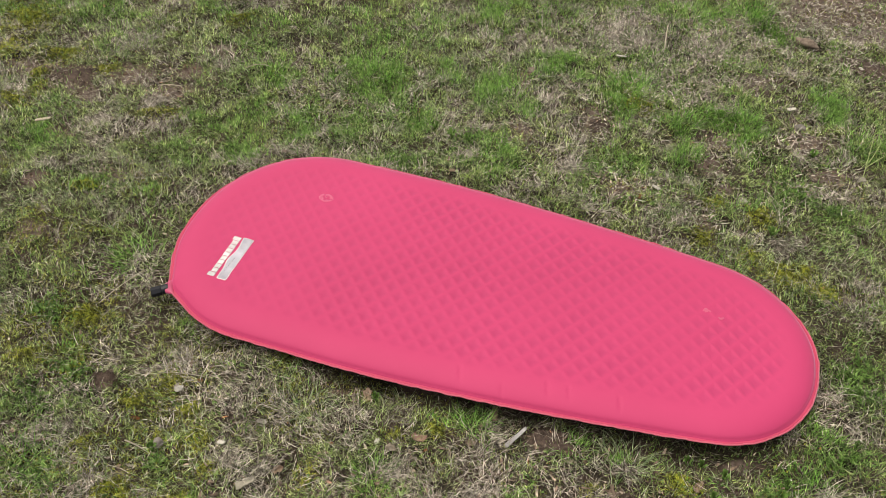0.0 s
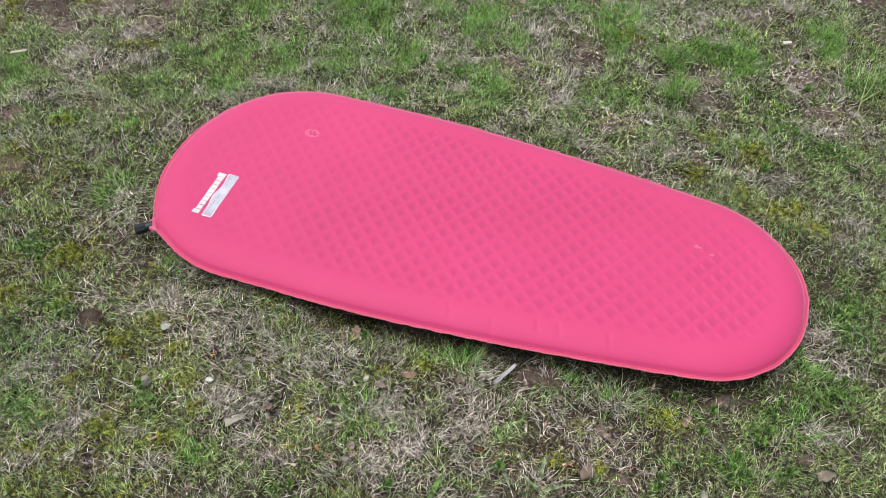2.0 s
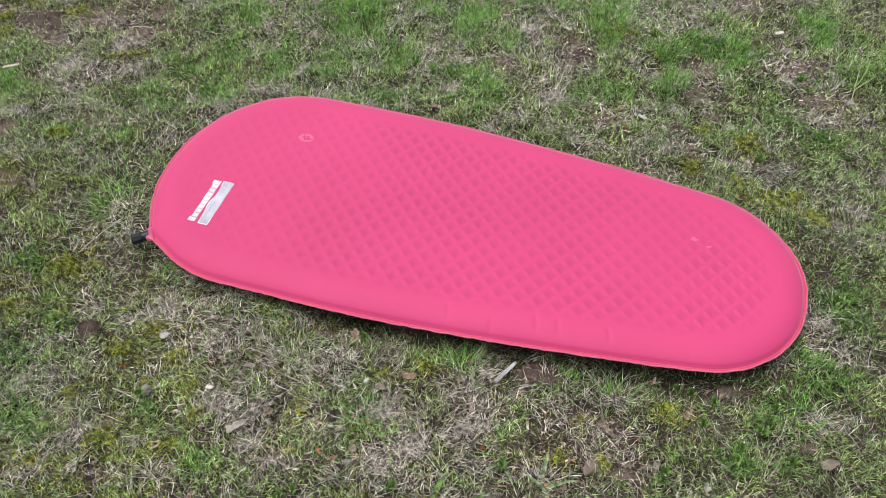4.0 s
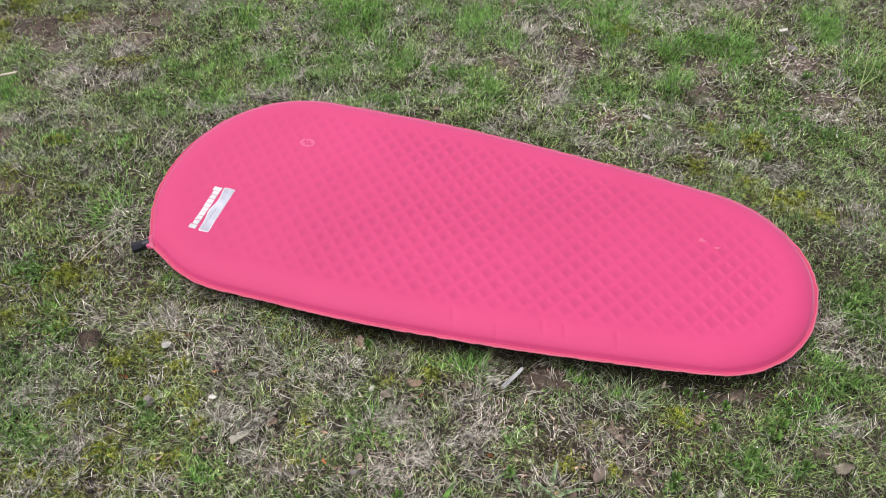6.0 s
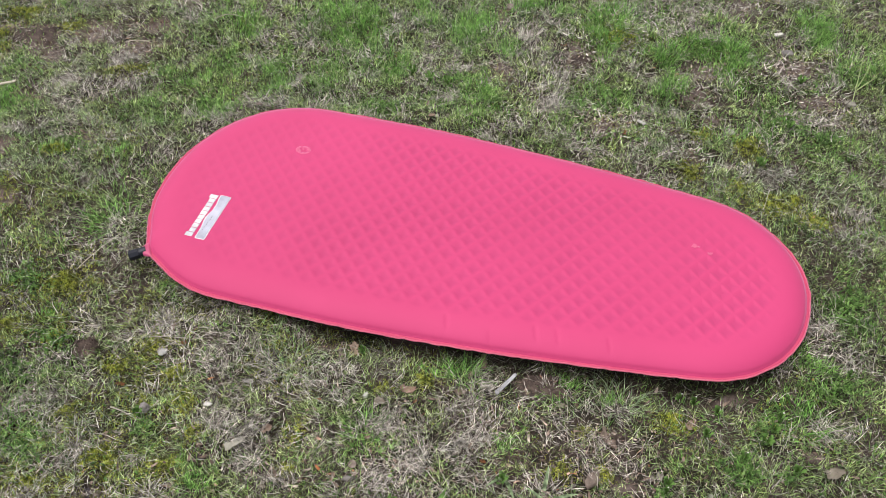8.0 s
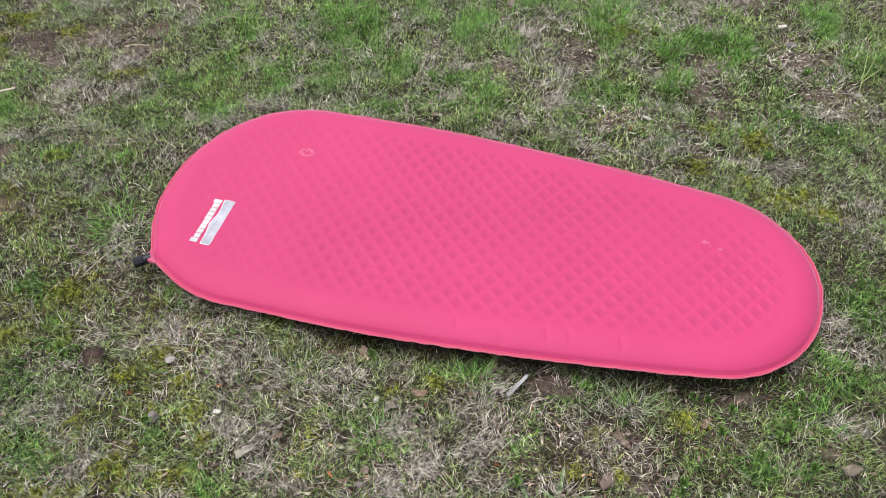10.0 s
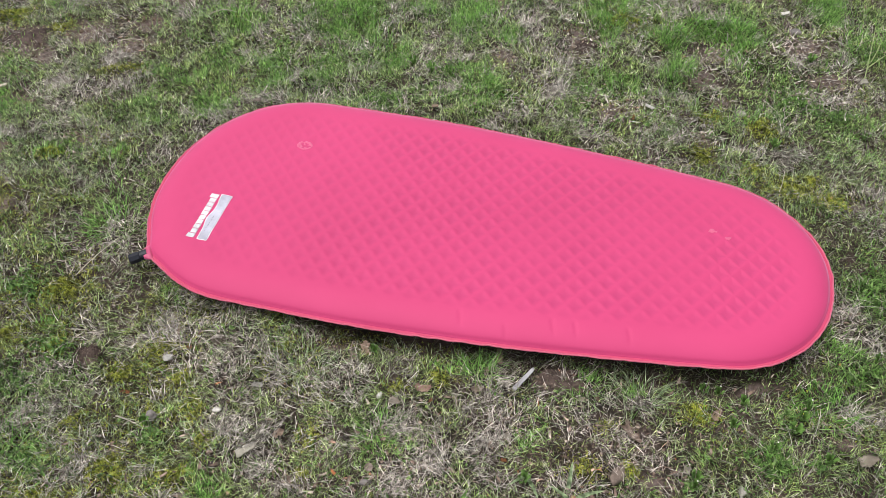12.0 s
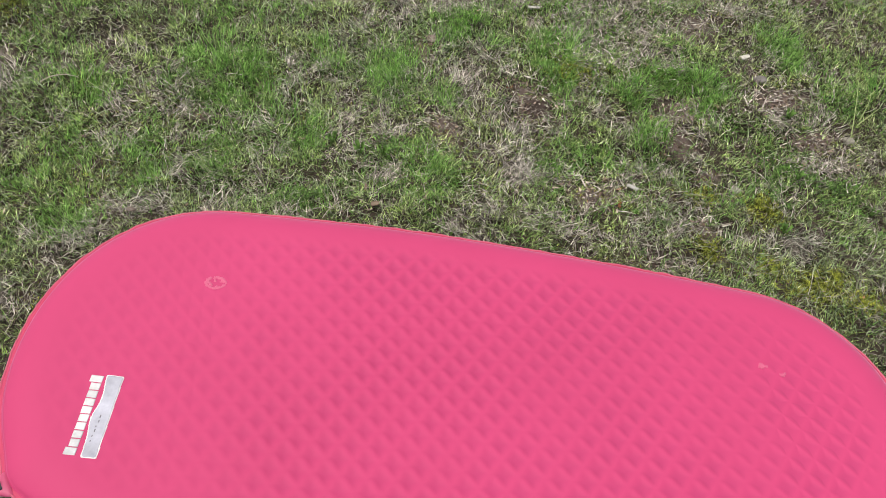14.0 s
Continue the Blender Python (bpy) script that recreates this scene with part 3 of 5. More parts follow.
def pad_sheet(top):
    """One face of the pad, woven from rings that run parallel to its edge."""
    count = 900 if top else 300
    ring = outline(count)
    mid = np.stack([np.clip(ring[:, 0], -0.345, 0.40), np.zeros(count)], 1)
    reach = np.linalg.norm(ring - mid, axis=1)
    steps = np.concatenate([[0.0048, 0.0052, 0.0057, 0.0064, 0.0072, 0.0082, 0.0096, 0.0116, 0.0148, 0.020], np.linspace(0.025, 0.267, 92 if top else 16)])
    f = [np.minimum(s / 0.2665, 1.0) if s > 0.03 else None for s in steps]
    rows = []
    for s, k in zip(steps, f):
        part_way = s / reach if k is None else k + (0.03 / reach - 0.03 / 0.2665) * (1 - k) if k < 1 else np.ones(count)
        rows.append(ring + (mid - ring) * np.clip(part_way, 0, 1)[:, None])
    p = np.concatenate(rows)
    if top:
        z = pad_height(p[:, 0], p[:, 1])
    else:
        d = edge_distance(p[:, 0], p[:, 1])
        z = SEAM_Z - 0.0005 - SAG * np.power(1 - np.power(1 - np.clip((d - 0.0062) / 0.06, 0, 1), 2.2), 0.7)
    n, faces = count, []
    for r in range(len(rows) - 1):
        for i in range(n):
            a, b = r * n + i, r * n + (i + 1) % n
            quad = [a, b, b + n, a + n]
            faces.append(quad if not top else quad[::-1])
    return np.column_stack([p, z]), faces


def draped(shape, lift, thick=0.0004, cell=0.0022):
    """A print on the pad: the grid cells whose middle lies in the shape, laid on its upper face, with a rim."""
    (x0, x1, y0, y1), inside = shape
    nx, ny = max(2, int((x1 - x0) / cell)), max(2, int((y1 - y0) / cell))
    gx, gy = np.meshgrid(np.linspace(x0, x1, nx + 1), np.linspace(y0, y1, ny + 1), indexing="ij")
    z = pad_height(gx.ravel(), gy.ravel()) + lift
    bm = bmesh.new()
    vs = {}

    def vert(i, j):
        if (i, j) not in vs:
            vs[i, j] = bm.verts.new((gx[i, j], gy[i, j], z[i * (ny + 1) + j]))
        return vs[i, j]

    for i in range(nx):
        for j in range(ny):
            if inside((gx[i, j] + gx[i + 1, j + 1]) / 2, (gy[i, j] + gy[i + 1, j + 1]) / 2):
                bm.faces.new([vert(i, j), vert(i + 1, j), vert(i + 1, j + 1), vert(i, j + 1)])
    rim = [e for e in bm.edges if len(e.link_faces) == 1]
    made = bmesh.ops.extrude_edge_only(bm, edges=rim)["geom"]
    bmesh.ops.translate(bm, verts=[v for v in made if isinstance(v, bmesh.types.BMVert)], vec=(0, 0, -lift - thick))
    return bm


def build_pad():
    pad = new("sleeping_pad")
    pad.matrix_world = PAD
    tagged(pad, "red inflated camping sleeping pad lying on grass", "sleeping pad")
    upper = mesh_from("upper_shell", *pad_sheet(True))
    # shade in the dents of the foam lattice, put into the fabric's colour
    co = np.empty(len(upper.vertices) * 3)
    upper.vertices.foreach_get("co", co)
    dent_shade = upper.attributes.new("dent_shade", "FLOAT", "POINT")
    dent_shade.data.foreach_set("value", pad_height(co[0::3], co[1::3], True))
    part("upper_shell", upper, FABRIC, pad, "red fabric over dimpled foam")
    part("under_shell", mesh_from("under_shell", *pad_sheet(False)), FABRIC, pad)

    # welded seam: a flat, slightly rippled rim
    n = 900
    ring = outline(n)
    nxt = np.roll(ring, -1, 0) - np.roll(ring, 1, 0)
    normal = np.stack([nxt[:, 1], -nxt[:, 0]], 1) / np.linalg.norm(nxt, axis=1)[:, None]
    if (normal * ring).sum() < 0:
        normal = -normal
    s = np.arange(n) / n * 2.9
    ripple = 0.0016 * (value_noise(s * 9, s * 0 + 1.3, 4.0, 3) - 0.5) * 2
    bite = 0.0012 * (value_noise(s * 9, s * 0 + 8.3, 9.0, 2) - 0.5) * 2
    verts, faces = [], []
    for inset, dz in ((0.0078, 0.0012), (0.0042, 0.0013), (0.0007, 0.0010), (0.0, 0.0), (0.0007, -0.0010), (0.0042, -0.0013), (0.0078, -0.0012)):
        p = ring - normal * (inset - bite * (1 if inset < 0.005 else 0.2))[:, None]
        verts.append(np.column_stack([p, SEAM_Z + dz + ripple * (1 - inset / 0.0078)]))
    for r in range(6):
        for i in range(n):
            faces.append([r * n + i, r * n + (i + 1) % n, (r + 1) * n + (i + 1) % n, (r + 1) * n + i])
    seam = part("seam", mesh_from("seam", np.concatenate(verts), faces), SEAM, pad, "welded rim with a rippled edge")
    # the cut edge of the weld is rubbed pale and a little frayed
    fray = 0.0008 * (value_noise(s * 9, s * 0 + 3.3, 60.0, 2) - 0.5)
    verts, faces = [], []
    for k in range(6):
        a = 2 * math.pi * k / 6
        p = ring + normal * (bite + fray - 0.0002 + 0.0016 * math.cos(a))[:, None]
        verts.append(np.column_stack([p, SEAM_Z + 0.0004 + 0.0015 * math.sin(a) + ripple]))
    for r in range(6):
        for i in range(n):
            faces.append([r * n + i, r * n + (i + 1) % n, (r + 1) % 6 * n + (i + 1) % n, (r + 1) % 6 * n + i])
    part("frayed_edge", mesh_from("frayed_edge", np.concatenate(verts), faces), FRAYED, seam, "pale frayed edge of the weld")

    # valve at the corner of the head end
    out = Vector((-0.81, -0.585, -0.10)).normalized()
    base = Vector((-0.5345, -0.1995, SEAM_Z - 0.001))
    turn = out.to_track_quat("Z", "Y").to_matrix().to_4x4()

    def lathe(rings, sides, flat=1.0, phase=0.0):
        vs, fs = [], []
        for h, r in rings:
            for k in range(sides):
                a = 2 * math.pi * (k + phase) / sides
                vs.append((r * math.cos(a), r * math.sin(a) * (flat(h) if callable(flat) else flat), h))
        for r in range(len(rings) - 1):
            for k in range(sides):
                fs.append([r * sides + k, r * sides + (k + 1) % sides, (r + 1) * sides + (k + 1) % sides, (r + 1) * sides + k])
        fs.append(list(range(sides))[::-1])
        fs.append([(len(rings) - 1) * sides + k for k in range(sides)])
        return vs, fs

    vs, fs = lathe([(-0.006, 0.0185), (-0.002, 0.0175), (0.002, 0.0150), (0.005, 0.0125), (0.0075, 0.0110), (0.0085, 0.0103), (0.0085, 0.0095)], 40,
                   lambda h: 0.20 + 0.45 * max(0.0, min(1.0, (h + 0.005) / 0.0125)) ** 1.2)
    sleeve = part("valve_sleeve", mesh_from("valve_sleeve", vs, fs), SLEEVE, pad, "faded pink fabric sleeve")
    sleeve.matrix_basis = Matrix.Translation(base) @ turn
    vs, fs = lathe([(0.002, 0.0090), (0.013, 0.0092), (0.0135, 0.0080), (0.0150, 0.0080)], 20, 0.95)
    valve = part("valve", mesh_from("valve", vs, fs, False), BLACK, pad, "black plastic twist valve")
    valve.matrix_basis = Matrix.Translation(base) @ turn
    vs, fs = lathe([(0.0150, 0.0092), (0.0156, 0.0100), (0.0300, 0.0102), (0.0330, 0.0094), (0.0336, 0.0080), (0.0320, 0.0062)], 8, 0.95, 0.5)
    part("valve_cap", mesh_from("valve_cap", vs, fs, False), BLACK, valve, "black faceted cap")

    # printed mark: a row of white strokes beside a grey band with a wavy border
    y0, y1 = -0.1655, -0.0545
    pitch = (y1 - y0) / 10
    for k in range(10):
        a = y0 + pitch * k
        left = -0.4715 - 0.0035 * (k + 0.5) / 10 - (0.003 if k in (0, 9) else 0.0)
        right = -0.4605 - 0.0020 * (k + 0.5) / 10
        bar = ((left, right, a + 0.0007, a + pitch - 0.0007), lambda x, y: True)
        part("print_bar", draped(bar, 0.0006, cell=0.0016), PRINT_WHITE, pad, "white printed bar")

    def band_left(f):
        return -0.4535 - 0.0060 * f - 0.0030 * math.exp(-((f - 0.45) / 0.16) ** 2) + 0.0026 * math.exp(-((f - 0.72) / 0.16) ** 2)

    def in_band(x, y, inset):
        f = (y + 0.1665) / 0.113
        left, right = band_left(f) + inset, -0.4350 - 0.0025 * f - inset
        side = max(left + 0.002 - x, x - right + 0.002, 0.0)
        end = max(0.002 + inset / 1.0 - f * 0.113, f * 0.113 - 0.111 + inset, 0.0)
        return left < x < right and math.hypot(side, end) < 0.0022

    box = (-0.466, -0.432, -0.168, -0.052)
    part("print_border", draped((box, lambda x, y: in_band(x, y, 0.0)), 0.0005, cell=0.0006), PRINT_WHITE, pad, "white border of the printed band")
    part("print_band", draped((box, lambda x, y: in_band(x, y, 0.0013)), 0.0009, cell=0.0006), PRINT_GREY, pad, "pale grey printed band")

    # small dark marks on the band
    for k in range(6):
        my = -0.146 + 0.0065 * k
        mx = -0.4490 + 0.0003 * k - 0.0006 * (k % 2)
        part("print_mark", draped(((mx - 0.0006, mx + 0.0006, my, my + 0.0016 + 0.0010 * (k % 3)), lambda x, y: True), 0.0013, cell=0.0009), PRINT_DARK, pad, "tiny dark printed mark")

    # worn traces of older prints
    def worn_ring(x, y):
        r = math.hypot((x + 0.3625) / 0.0150, (y - 0.1100) / 0.0110) + 0.10 * noise.noise((x * 300, y * 300, 0))
        worn = noise.noise((x * 170, y * 170, 3.0))
        return r < 1.0 and worn > (-0.35 if r > 0.70 else 0.12)

    part("worn_ring", draped(((-0.380, -0.344, 0.097, 0.123), worn_ring), 0.0005, cell=0.0012), WORN, pad, "faded ring-shaped scuff")
    for cx, cy, r in ((0.400, 0.0600, 0.0085), (0.426, 0.048, 0.006)):
        def scuff(x, y):
            return math.hypot(x - cx, (y - cy) * 1.5) < r * (0.55 + 0.7 * noise.noise((x * 190, y * 190, cx)) ** 2 * 3)
        part("scuff", draped(((cx - r, cx + r, cy - r, cy + r), scuff), 0.0005, cell=0.0012), WORN, pad, "pale rubbed spot")


build_pad()


# ---- grass and other ground cover ----
def lushness(x, y):
    return np.maximum(cover(x, y, LUSH_FAR, LUSH_WEST, soft=0.7), cover(x, y, LUSH_NEAR))


def bareness(x, y):
    return np.maximum(cover(x, y, BARE, BARE_FAR, soft=0.55), cover(x, y, BARE_NEAR, soft=0.8))


def dryness(x, y):
    return cover(x, y, STRAW_FAR, STRAW_EDGE, STRAW_NEAR, STRAW_FRONT, soft=0.8)


def mossiness(x, y):
    return cover(x, y, MOSSY, MOSSY_NEAR, soft=0.8)


def green_density(x, y):
    g = 0.62 + 0.34 * step(0.36, 0.60, value_noise(x, y, 4.2, 4, 1.0))
    g *= (1 - 0.92 * bareness(x, y)) * (1 - 0.5 * dryness(x, y)) * (1 - 0.6 * mossiness(x, y))
    g *= 0.30 + 0.70 * step(0.36, 0.58, value_noise(x, y, 26.0, 2, 41.0))
    g *= 1 - 0.7 * cover(x, y, EARTHY, soft=0.7)
    g *= 1 - 0.75 * cover(x, y, HOLLOW, soft=0.7)
    g *= 0.12 + 0.88 * step(0.36, 0.54, value_noise(x, y, 75.0, 2, 17.0))
    return g * (1 - 0.3 * step(0.3, 1.1, y))


def straw_density(x, y):
    s = 0.11 + 0.26 * step(0.42, 0.66, value_noise(x, y, 5.5, 3, 6.0))
    s = s + (0.48 + 0.16 * step(0.0, -0.3, y)) * dryness(x, y) + 0.45 * cover(x, y, EARTHY, soft=0.7)
    s = s * (0.35 + 0.75 * step(0.60, 0.40, value_noise(x, y, 26.0, 2, 41.0)))
    s = s * (0.35 + 0.65 * step(0.60, 0.42, value_noise(x, y, 75.0, 2, 17.0)))
    return s * (1 - 0.6 * cover(x, y, HOLLOW, soft=0.6)) * (1 - 0.85 * bareness(x, y)) * (1 - 0.5 * lushness(x, y)) * (1 - 0.4 * mossiness(x, y))


build_ground()


def flow(x, y, seed):
    """A common lie of the blades that changes slowly over the ground."""
    return 2 * math.pi * 2.6 * value_noise(x, y, 8.0, 2, seed)


def build_cover():
    rng = np.random.RandomState(11)
    n = 335000
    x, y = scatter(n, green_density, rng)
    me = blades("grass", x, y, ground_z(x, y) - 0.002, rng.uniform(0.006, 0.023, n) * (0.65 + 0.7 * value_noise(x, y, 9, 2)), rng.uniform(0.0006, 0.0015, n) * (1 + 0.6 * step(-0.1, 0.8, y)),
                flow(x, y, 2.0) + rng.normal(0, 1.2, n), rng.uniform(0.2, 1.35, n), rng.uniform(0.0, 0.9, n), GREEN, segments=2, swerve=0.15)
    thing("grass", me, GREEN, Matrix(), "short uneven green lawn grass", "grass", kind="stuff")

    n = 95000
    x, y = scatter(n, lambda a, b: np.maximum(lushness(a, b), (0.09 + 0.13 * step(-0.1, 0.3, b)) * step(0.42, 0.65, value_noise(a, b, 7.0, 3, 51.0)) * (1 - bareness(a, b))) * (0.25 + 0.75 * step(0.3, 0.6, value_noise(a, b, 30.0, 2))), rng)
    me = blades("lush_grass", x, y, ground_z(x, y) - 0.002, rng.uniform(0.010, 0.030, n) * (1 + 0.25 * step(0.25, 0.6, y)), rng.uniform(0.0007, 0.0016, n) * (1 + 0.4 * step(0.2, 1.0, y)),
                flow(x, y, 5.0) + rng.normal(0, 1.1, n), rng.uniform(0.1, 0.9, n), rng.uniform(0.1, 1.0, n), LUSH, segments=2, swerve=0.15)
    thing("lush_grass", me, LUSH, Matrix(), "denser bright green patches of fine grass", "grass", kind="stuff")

    n = 80000
    x, y = scatter(n, lambda a, b: (0.25 + 0.75 * step(0.44, 0.66, value_noise(a, b, 6.0, 3, 13.0))) * (1 - 0.5 * cover(a, b, HOLLOW)) * (0.3 + 0.7 * step(0.36, 0.56, value_noise(a, b, 75.0, 2, 17.0))) * (1 - bareness(a, b)), rng)
    me = blades("bluish_grass", x, y, ground_z(x, y) - 0.001, rng.uniform(0.010, 0.032, n), rng.uniform(0.0007, 0.0016, n) * (1 + 0.5 * step(-0.1, 0.8, y)),
                rng.uniform(0, 6.28, n), rng.uniform(0.4, 1.3, n), rng.uniform(0.0, 0.9, n), BLUISH, segments=2, swerve=0.12)
    thing("bluish_grass", me, BLUISH, Matrix(), "sparse blue-green grass blades", "grass", kind="stuff")

    n = 118000
    x, y = scatter(n, straw_density, rng)
    me = blades("dry_grass", x, y, ground_z(x, y) + rng.uniform(0.0, 0.012, n), 0.007 + 0.030 * rng.rand(n) ** 1.4, rng.uniform(0.00045, 0.0010, n) * (1 + 0.3 * step(-0.1, 0.8, y)),
                flow(x, y, 8.0) + rng.normal(0, 0.8, n), rng.uniform(0.9, 1.65, n), rng.uniform(-0.5, 0.6, n), STRAW, blunt=0.4, swerve=0.38, segments=2)
    thing("dry_grass", me, STRAW, Matrix(), "matted pale dead grass between green blades", "dry grass", kind="stuff")

    # tussocks of longer dead strands that fall outwards
    m = 1700
    cx, cy = scatter(m, lambda a, b: straw_density(a, b) * (0.2 + 0.8 * dryness(a, b)), rng)
    k = rng.randint(5, 28, m)
    sway, size = np.repeat(rng.uniform(0, 6.28, m), k), np.repeat(rng.uniform(0.6, 1.25, m), k)
    n = len(sway)
    spin, off = rng.uniform(0, 6.28, n), 0.012 * np.sqrt(rng.rand(n)) * size
    x, y = np.repeat(cx, k) + off * np.cos(spin), np.repeat(cy, k) + off * np.sin(spin)
    head = np.where(rng.rand(n) < 0.85, sway + rng.normal(0, 0.5, n), spin)
    me = blades("straw_tussocks", x, y, ground_z(x, y) + rng.uniform(0.0, 0.010, n), rng.uniform(0.014, 0.045, n) * size, rng.uniform(0.0004, 0.0009, n) * (1 + 0.3 * step(-0.1, 0.8, y)),
                head, rng.uniform(0.5, 1.3, n), rng.uniform(0.2, 0.9, n), STRAW, blunt=0.4, swerve=0.22)
    thing("straw_tussocks", me, STRAW, Matrix(), "drooping tussocks of long grey straw", "dry grass", kind="stuff")

    n = 210000
    x, y = scatter(n, lambda a, b: np.minimum(1, mossiness(a, b) + (0.06 + 0.22 * step(0.25, -0.15, b) * step(0.1, -0.3, a)) * step(0.42, 0.66, value_noise(a, b, 9.0, 3, 21.0))) * (0.4 + 0.6 * step(0.35, 0.55, value_noise(a, b, 62.0, 2, 23.0))), rng)
    me = blades("moss", x, y, ground_z(x, y) + 0.006 * mossiness(x, y) + rng.uniform(-0.001, 0.003, n), rng.uniform(0.0025, 0.0065, n), rng.uniform(0.0010, 0.0019, n),
                rng.uniform(0, 6.28, n), rng.uniform(0.1, 1.3, n), rng.uniform(0, 0.6, n), MOSS, segments=1)
    thing("moss", me, MOSS, Matrix(), "yellow-green moss cushions between grass", "moss", kind="stuff")

    # low leafy weeds in dense dark green mats
    n = 21000
    x, y = scatter(n, lambda a, b: np.maximum(cover(a, b, LEAFY), 0.05 * step(0.52, 0.66, value_noise(a, b, 6.0, 3, 31.0)) * (1 - bareness(a, b))) * (0.2 + 0.8 * step(0.38, 0.55, value_noise(a, b, 55.0, 2, 63.0))), rng)
    me = blades("leafy_weeds", x, y, ground_z(x, y) + rng.uniform(0.0, 0.012, n), rng.uniform(0.004, 0.010, n), rng.uniform(0.0018, 0.0038, n),
                rng.uniform(0, 6.28, n), rng.uniform(0.3, 1.5, n), rng.uniform(0.0, 0.6, n), WEED, segments=2, blunt=0.5, swerve=0.1)
    thing("leafy_weeds", me, WEED, Matrix(), "mats of small-leaved dark green weeds", "weeds", kind="stuff")

    # short stubble and thatch that fills the gaps
    n = 300000
    x, y = scatter(n, lambda a, b: 0.95 * (1 - 0.97 * bareness(a, b)) * (0.3 + 0.7 * step(0.34, 0.5, value_noise(a, b, 75.0, 2, 17.0))), rng)
    me = blades("thatch", x, y, ground_z(x, y) + rng.uniform(0, 0.005, n), rng.uniform(0.005, 0.016, n), rng.uniform(0.0007, 0.0018, n),
                rng.uniform(0, 6.28, n), rng.uniform(0.6, 1.55, n), rng.uniform(0, 0.4, n), THATCH, segments=1)
    thing("thatch", me, THATCH, Matrix(), "brown and olive stubble at the grass roots", "thatch", kind="stuff")

    # the lawn round about, thinner
    n = 26000
    x, y = scatter(n, lambda a, b: ((np.abs(a + 0.3) > 1.42) | (np.abs(b - 0.48) > 1.22)) * step(3.4, 1.8, np.hypot(a + 0.3, b - 0.5)), rng, (-3.6, 3.4, -3.0, 4.0))
    me = blades("outer_grass", x, y, ground_z(x, y) - 0.002, rng.uniform(0.02, 0.06, n), rng.uniform(0.002, 0.005, n),
                rng.uniform(0, 6.28, n), rng.uniform(0.2, 1.2, n), rng.uniform(0.1, 1.2, n), GREEN, segments=2)
    thing("outer_grass", me, GREEN, Matrix(), "patchy green lawn grass farther off", "grass", kind="stuff")

    # crumbled leaves and bark
    n = 13000
    x, y = scatter(n, lambda a, b: 0.06 + 0.9 * cover(a, b, BARE, BARE_NEAR, LITTERED, EARTHY, soft=0.6), rng)
    me = blades("leaf_litter", x, y, ground_z(x, y) + rng.uniform(0.002, 0.012, n), 0.002 + 0.014 * rng.rand(n) ** 3, 0.0008 + 0.0038 * rng.rand(n) ** 2,
                rng.uniform(0, 6.28, n), rng.uniform(1.2, 1.6, n), rng.uniform(-0.5, 0.5, n), LITTER, blunt=0.6)
    thing("leaf_litter", me, LITTER, Matrix(), "crumbled brown leaf bits on the ground", "leaf litter", kind="stuff")

    # strips of bark and broken twigs in the far corner
    n = 8500
    x, y = scatter(n, lambda a, b: np.maximum(cover(a, b, BARKY, soft=0.8), 0.55 * bareness(a, b) * step(0.2, 0.4, b) * step(0.0, 0.1, a)), rng)
    me = blades("bark_litter", x, y, ground_z(x, y) + rng.uniform(0.003, 0.014, n), 0.005 + 0.026 * rng.rand(n) ** 2, rng.uniform(0.0009, 0.0030, n),
                rng.uniform(0, 6.28, n), rng.uniform(1.25, 1.65, n), rng.uniform(-0.3, 0.3, n), MULCH, blunt=0.7, swerve=0.15)
    thing("bark_litter", me, MULCH, Matrix(), "strips of grey-brown bark and broken twigs", "bark litter", kind="stuff")

    # crumbs of bare earth
    n = 3000
    x, y = scatter(n, lambda a, b: bareness(a, b) ** 0.7, rng)
    ok = ~on_pad(x, y, -0.005)
    x, y = x[ok], y[ok]
    n = len(x)
    ico = bmesh.new()
    bmesh.ops.create_icosphere(ico, subdivisions=1, radius=1.0)
    base = np.array([v.co[:] for v in ico.verts])
    tri = np.array([[v.index for v in f.verts] for f in ico.faces])
    ico.free()
    size = 0.0012 + 0.0045 * rng.rand(n) ** 3
    co = base[None] * size[:, None, None] * rng.uniform(0.6, 1.3, (n, len(base), 1)) * np.array([1, 1, 0.75])
    co += np.stack([x, y, ground_z(x, y) + size * 0.3], 1)[:, None]
    faces = (np.arange(n)[:, None, None] * len(base) + tri[None]).reshape(-1, 3).tolist()
    thing("soil_crumbs", mesh_from("soil_crumbs", co.reshape(-1, 3), faces, False), CRUMB, Matrix(), "loose brown soil crumbs on bare earth", "soil", kind="stuff")


build_cover()


# ---- single things on the ground ----
EARTH = plain_material("earth", (0.040, 0.029, 0.025), (0.150, 0.112, 0.096), 70, 0.95, 0.9, 0.004, 0.15)

def at(x, y, lift=0.0, turn=0.0, rx=0.0, ry=0.0):
    return pose(x, y, float(ground_z(x, y)) + lift, rx, ry, turn)


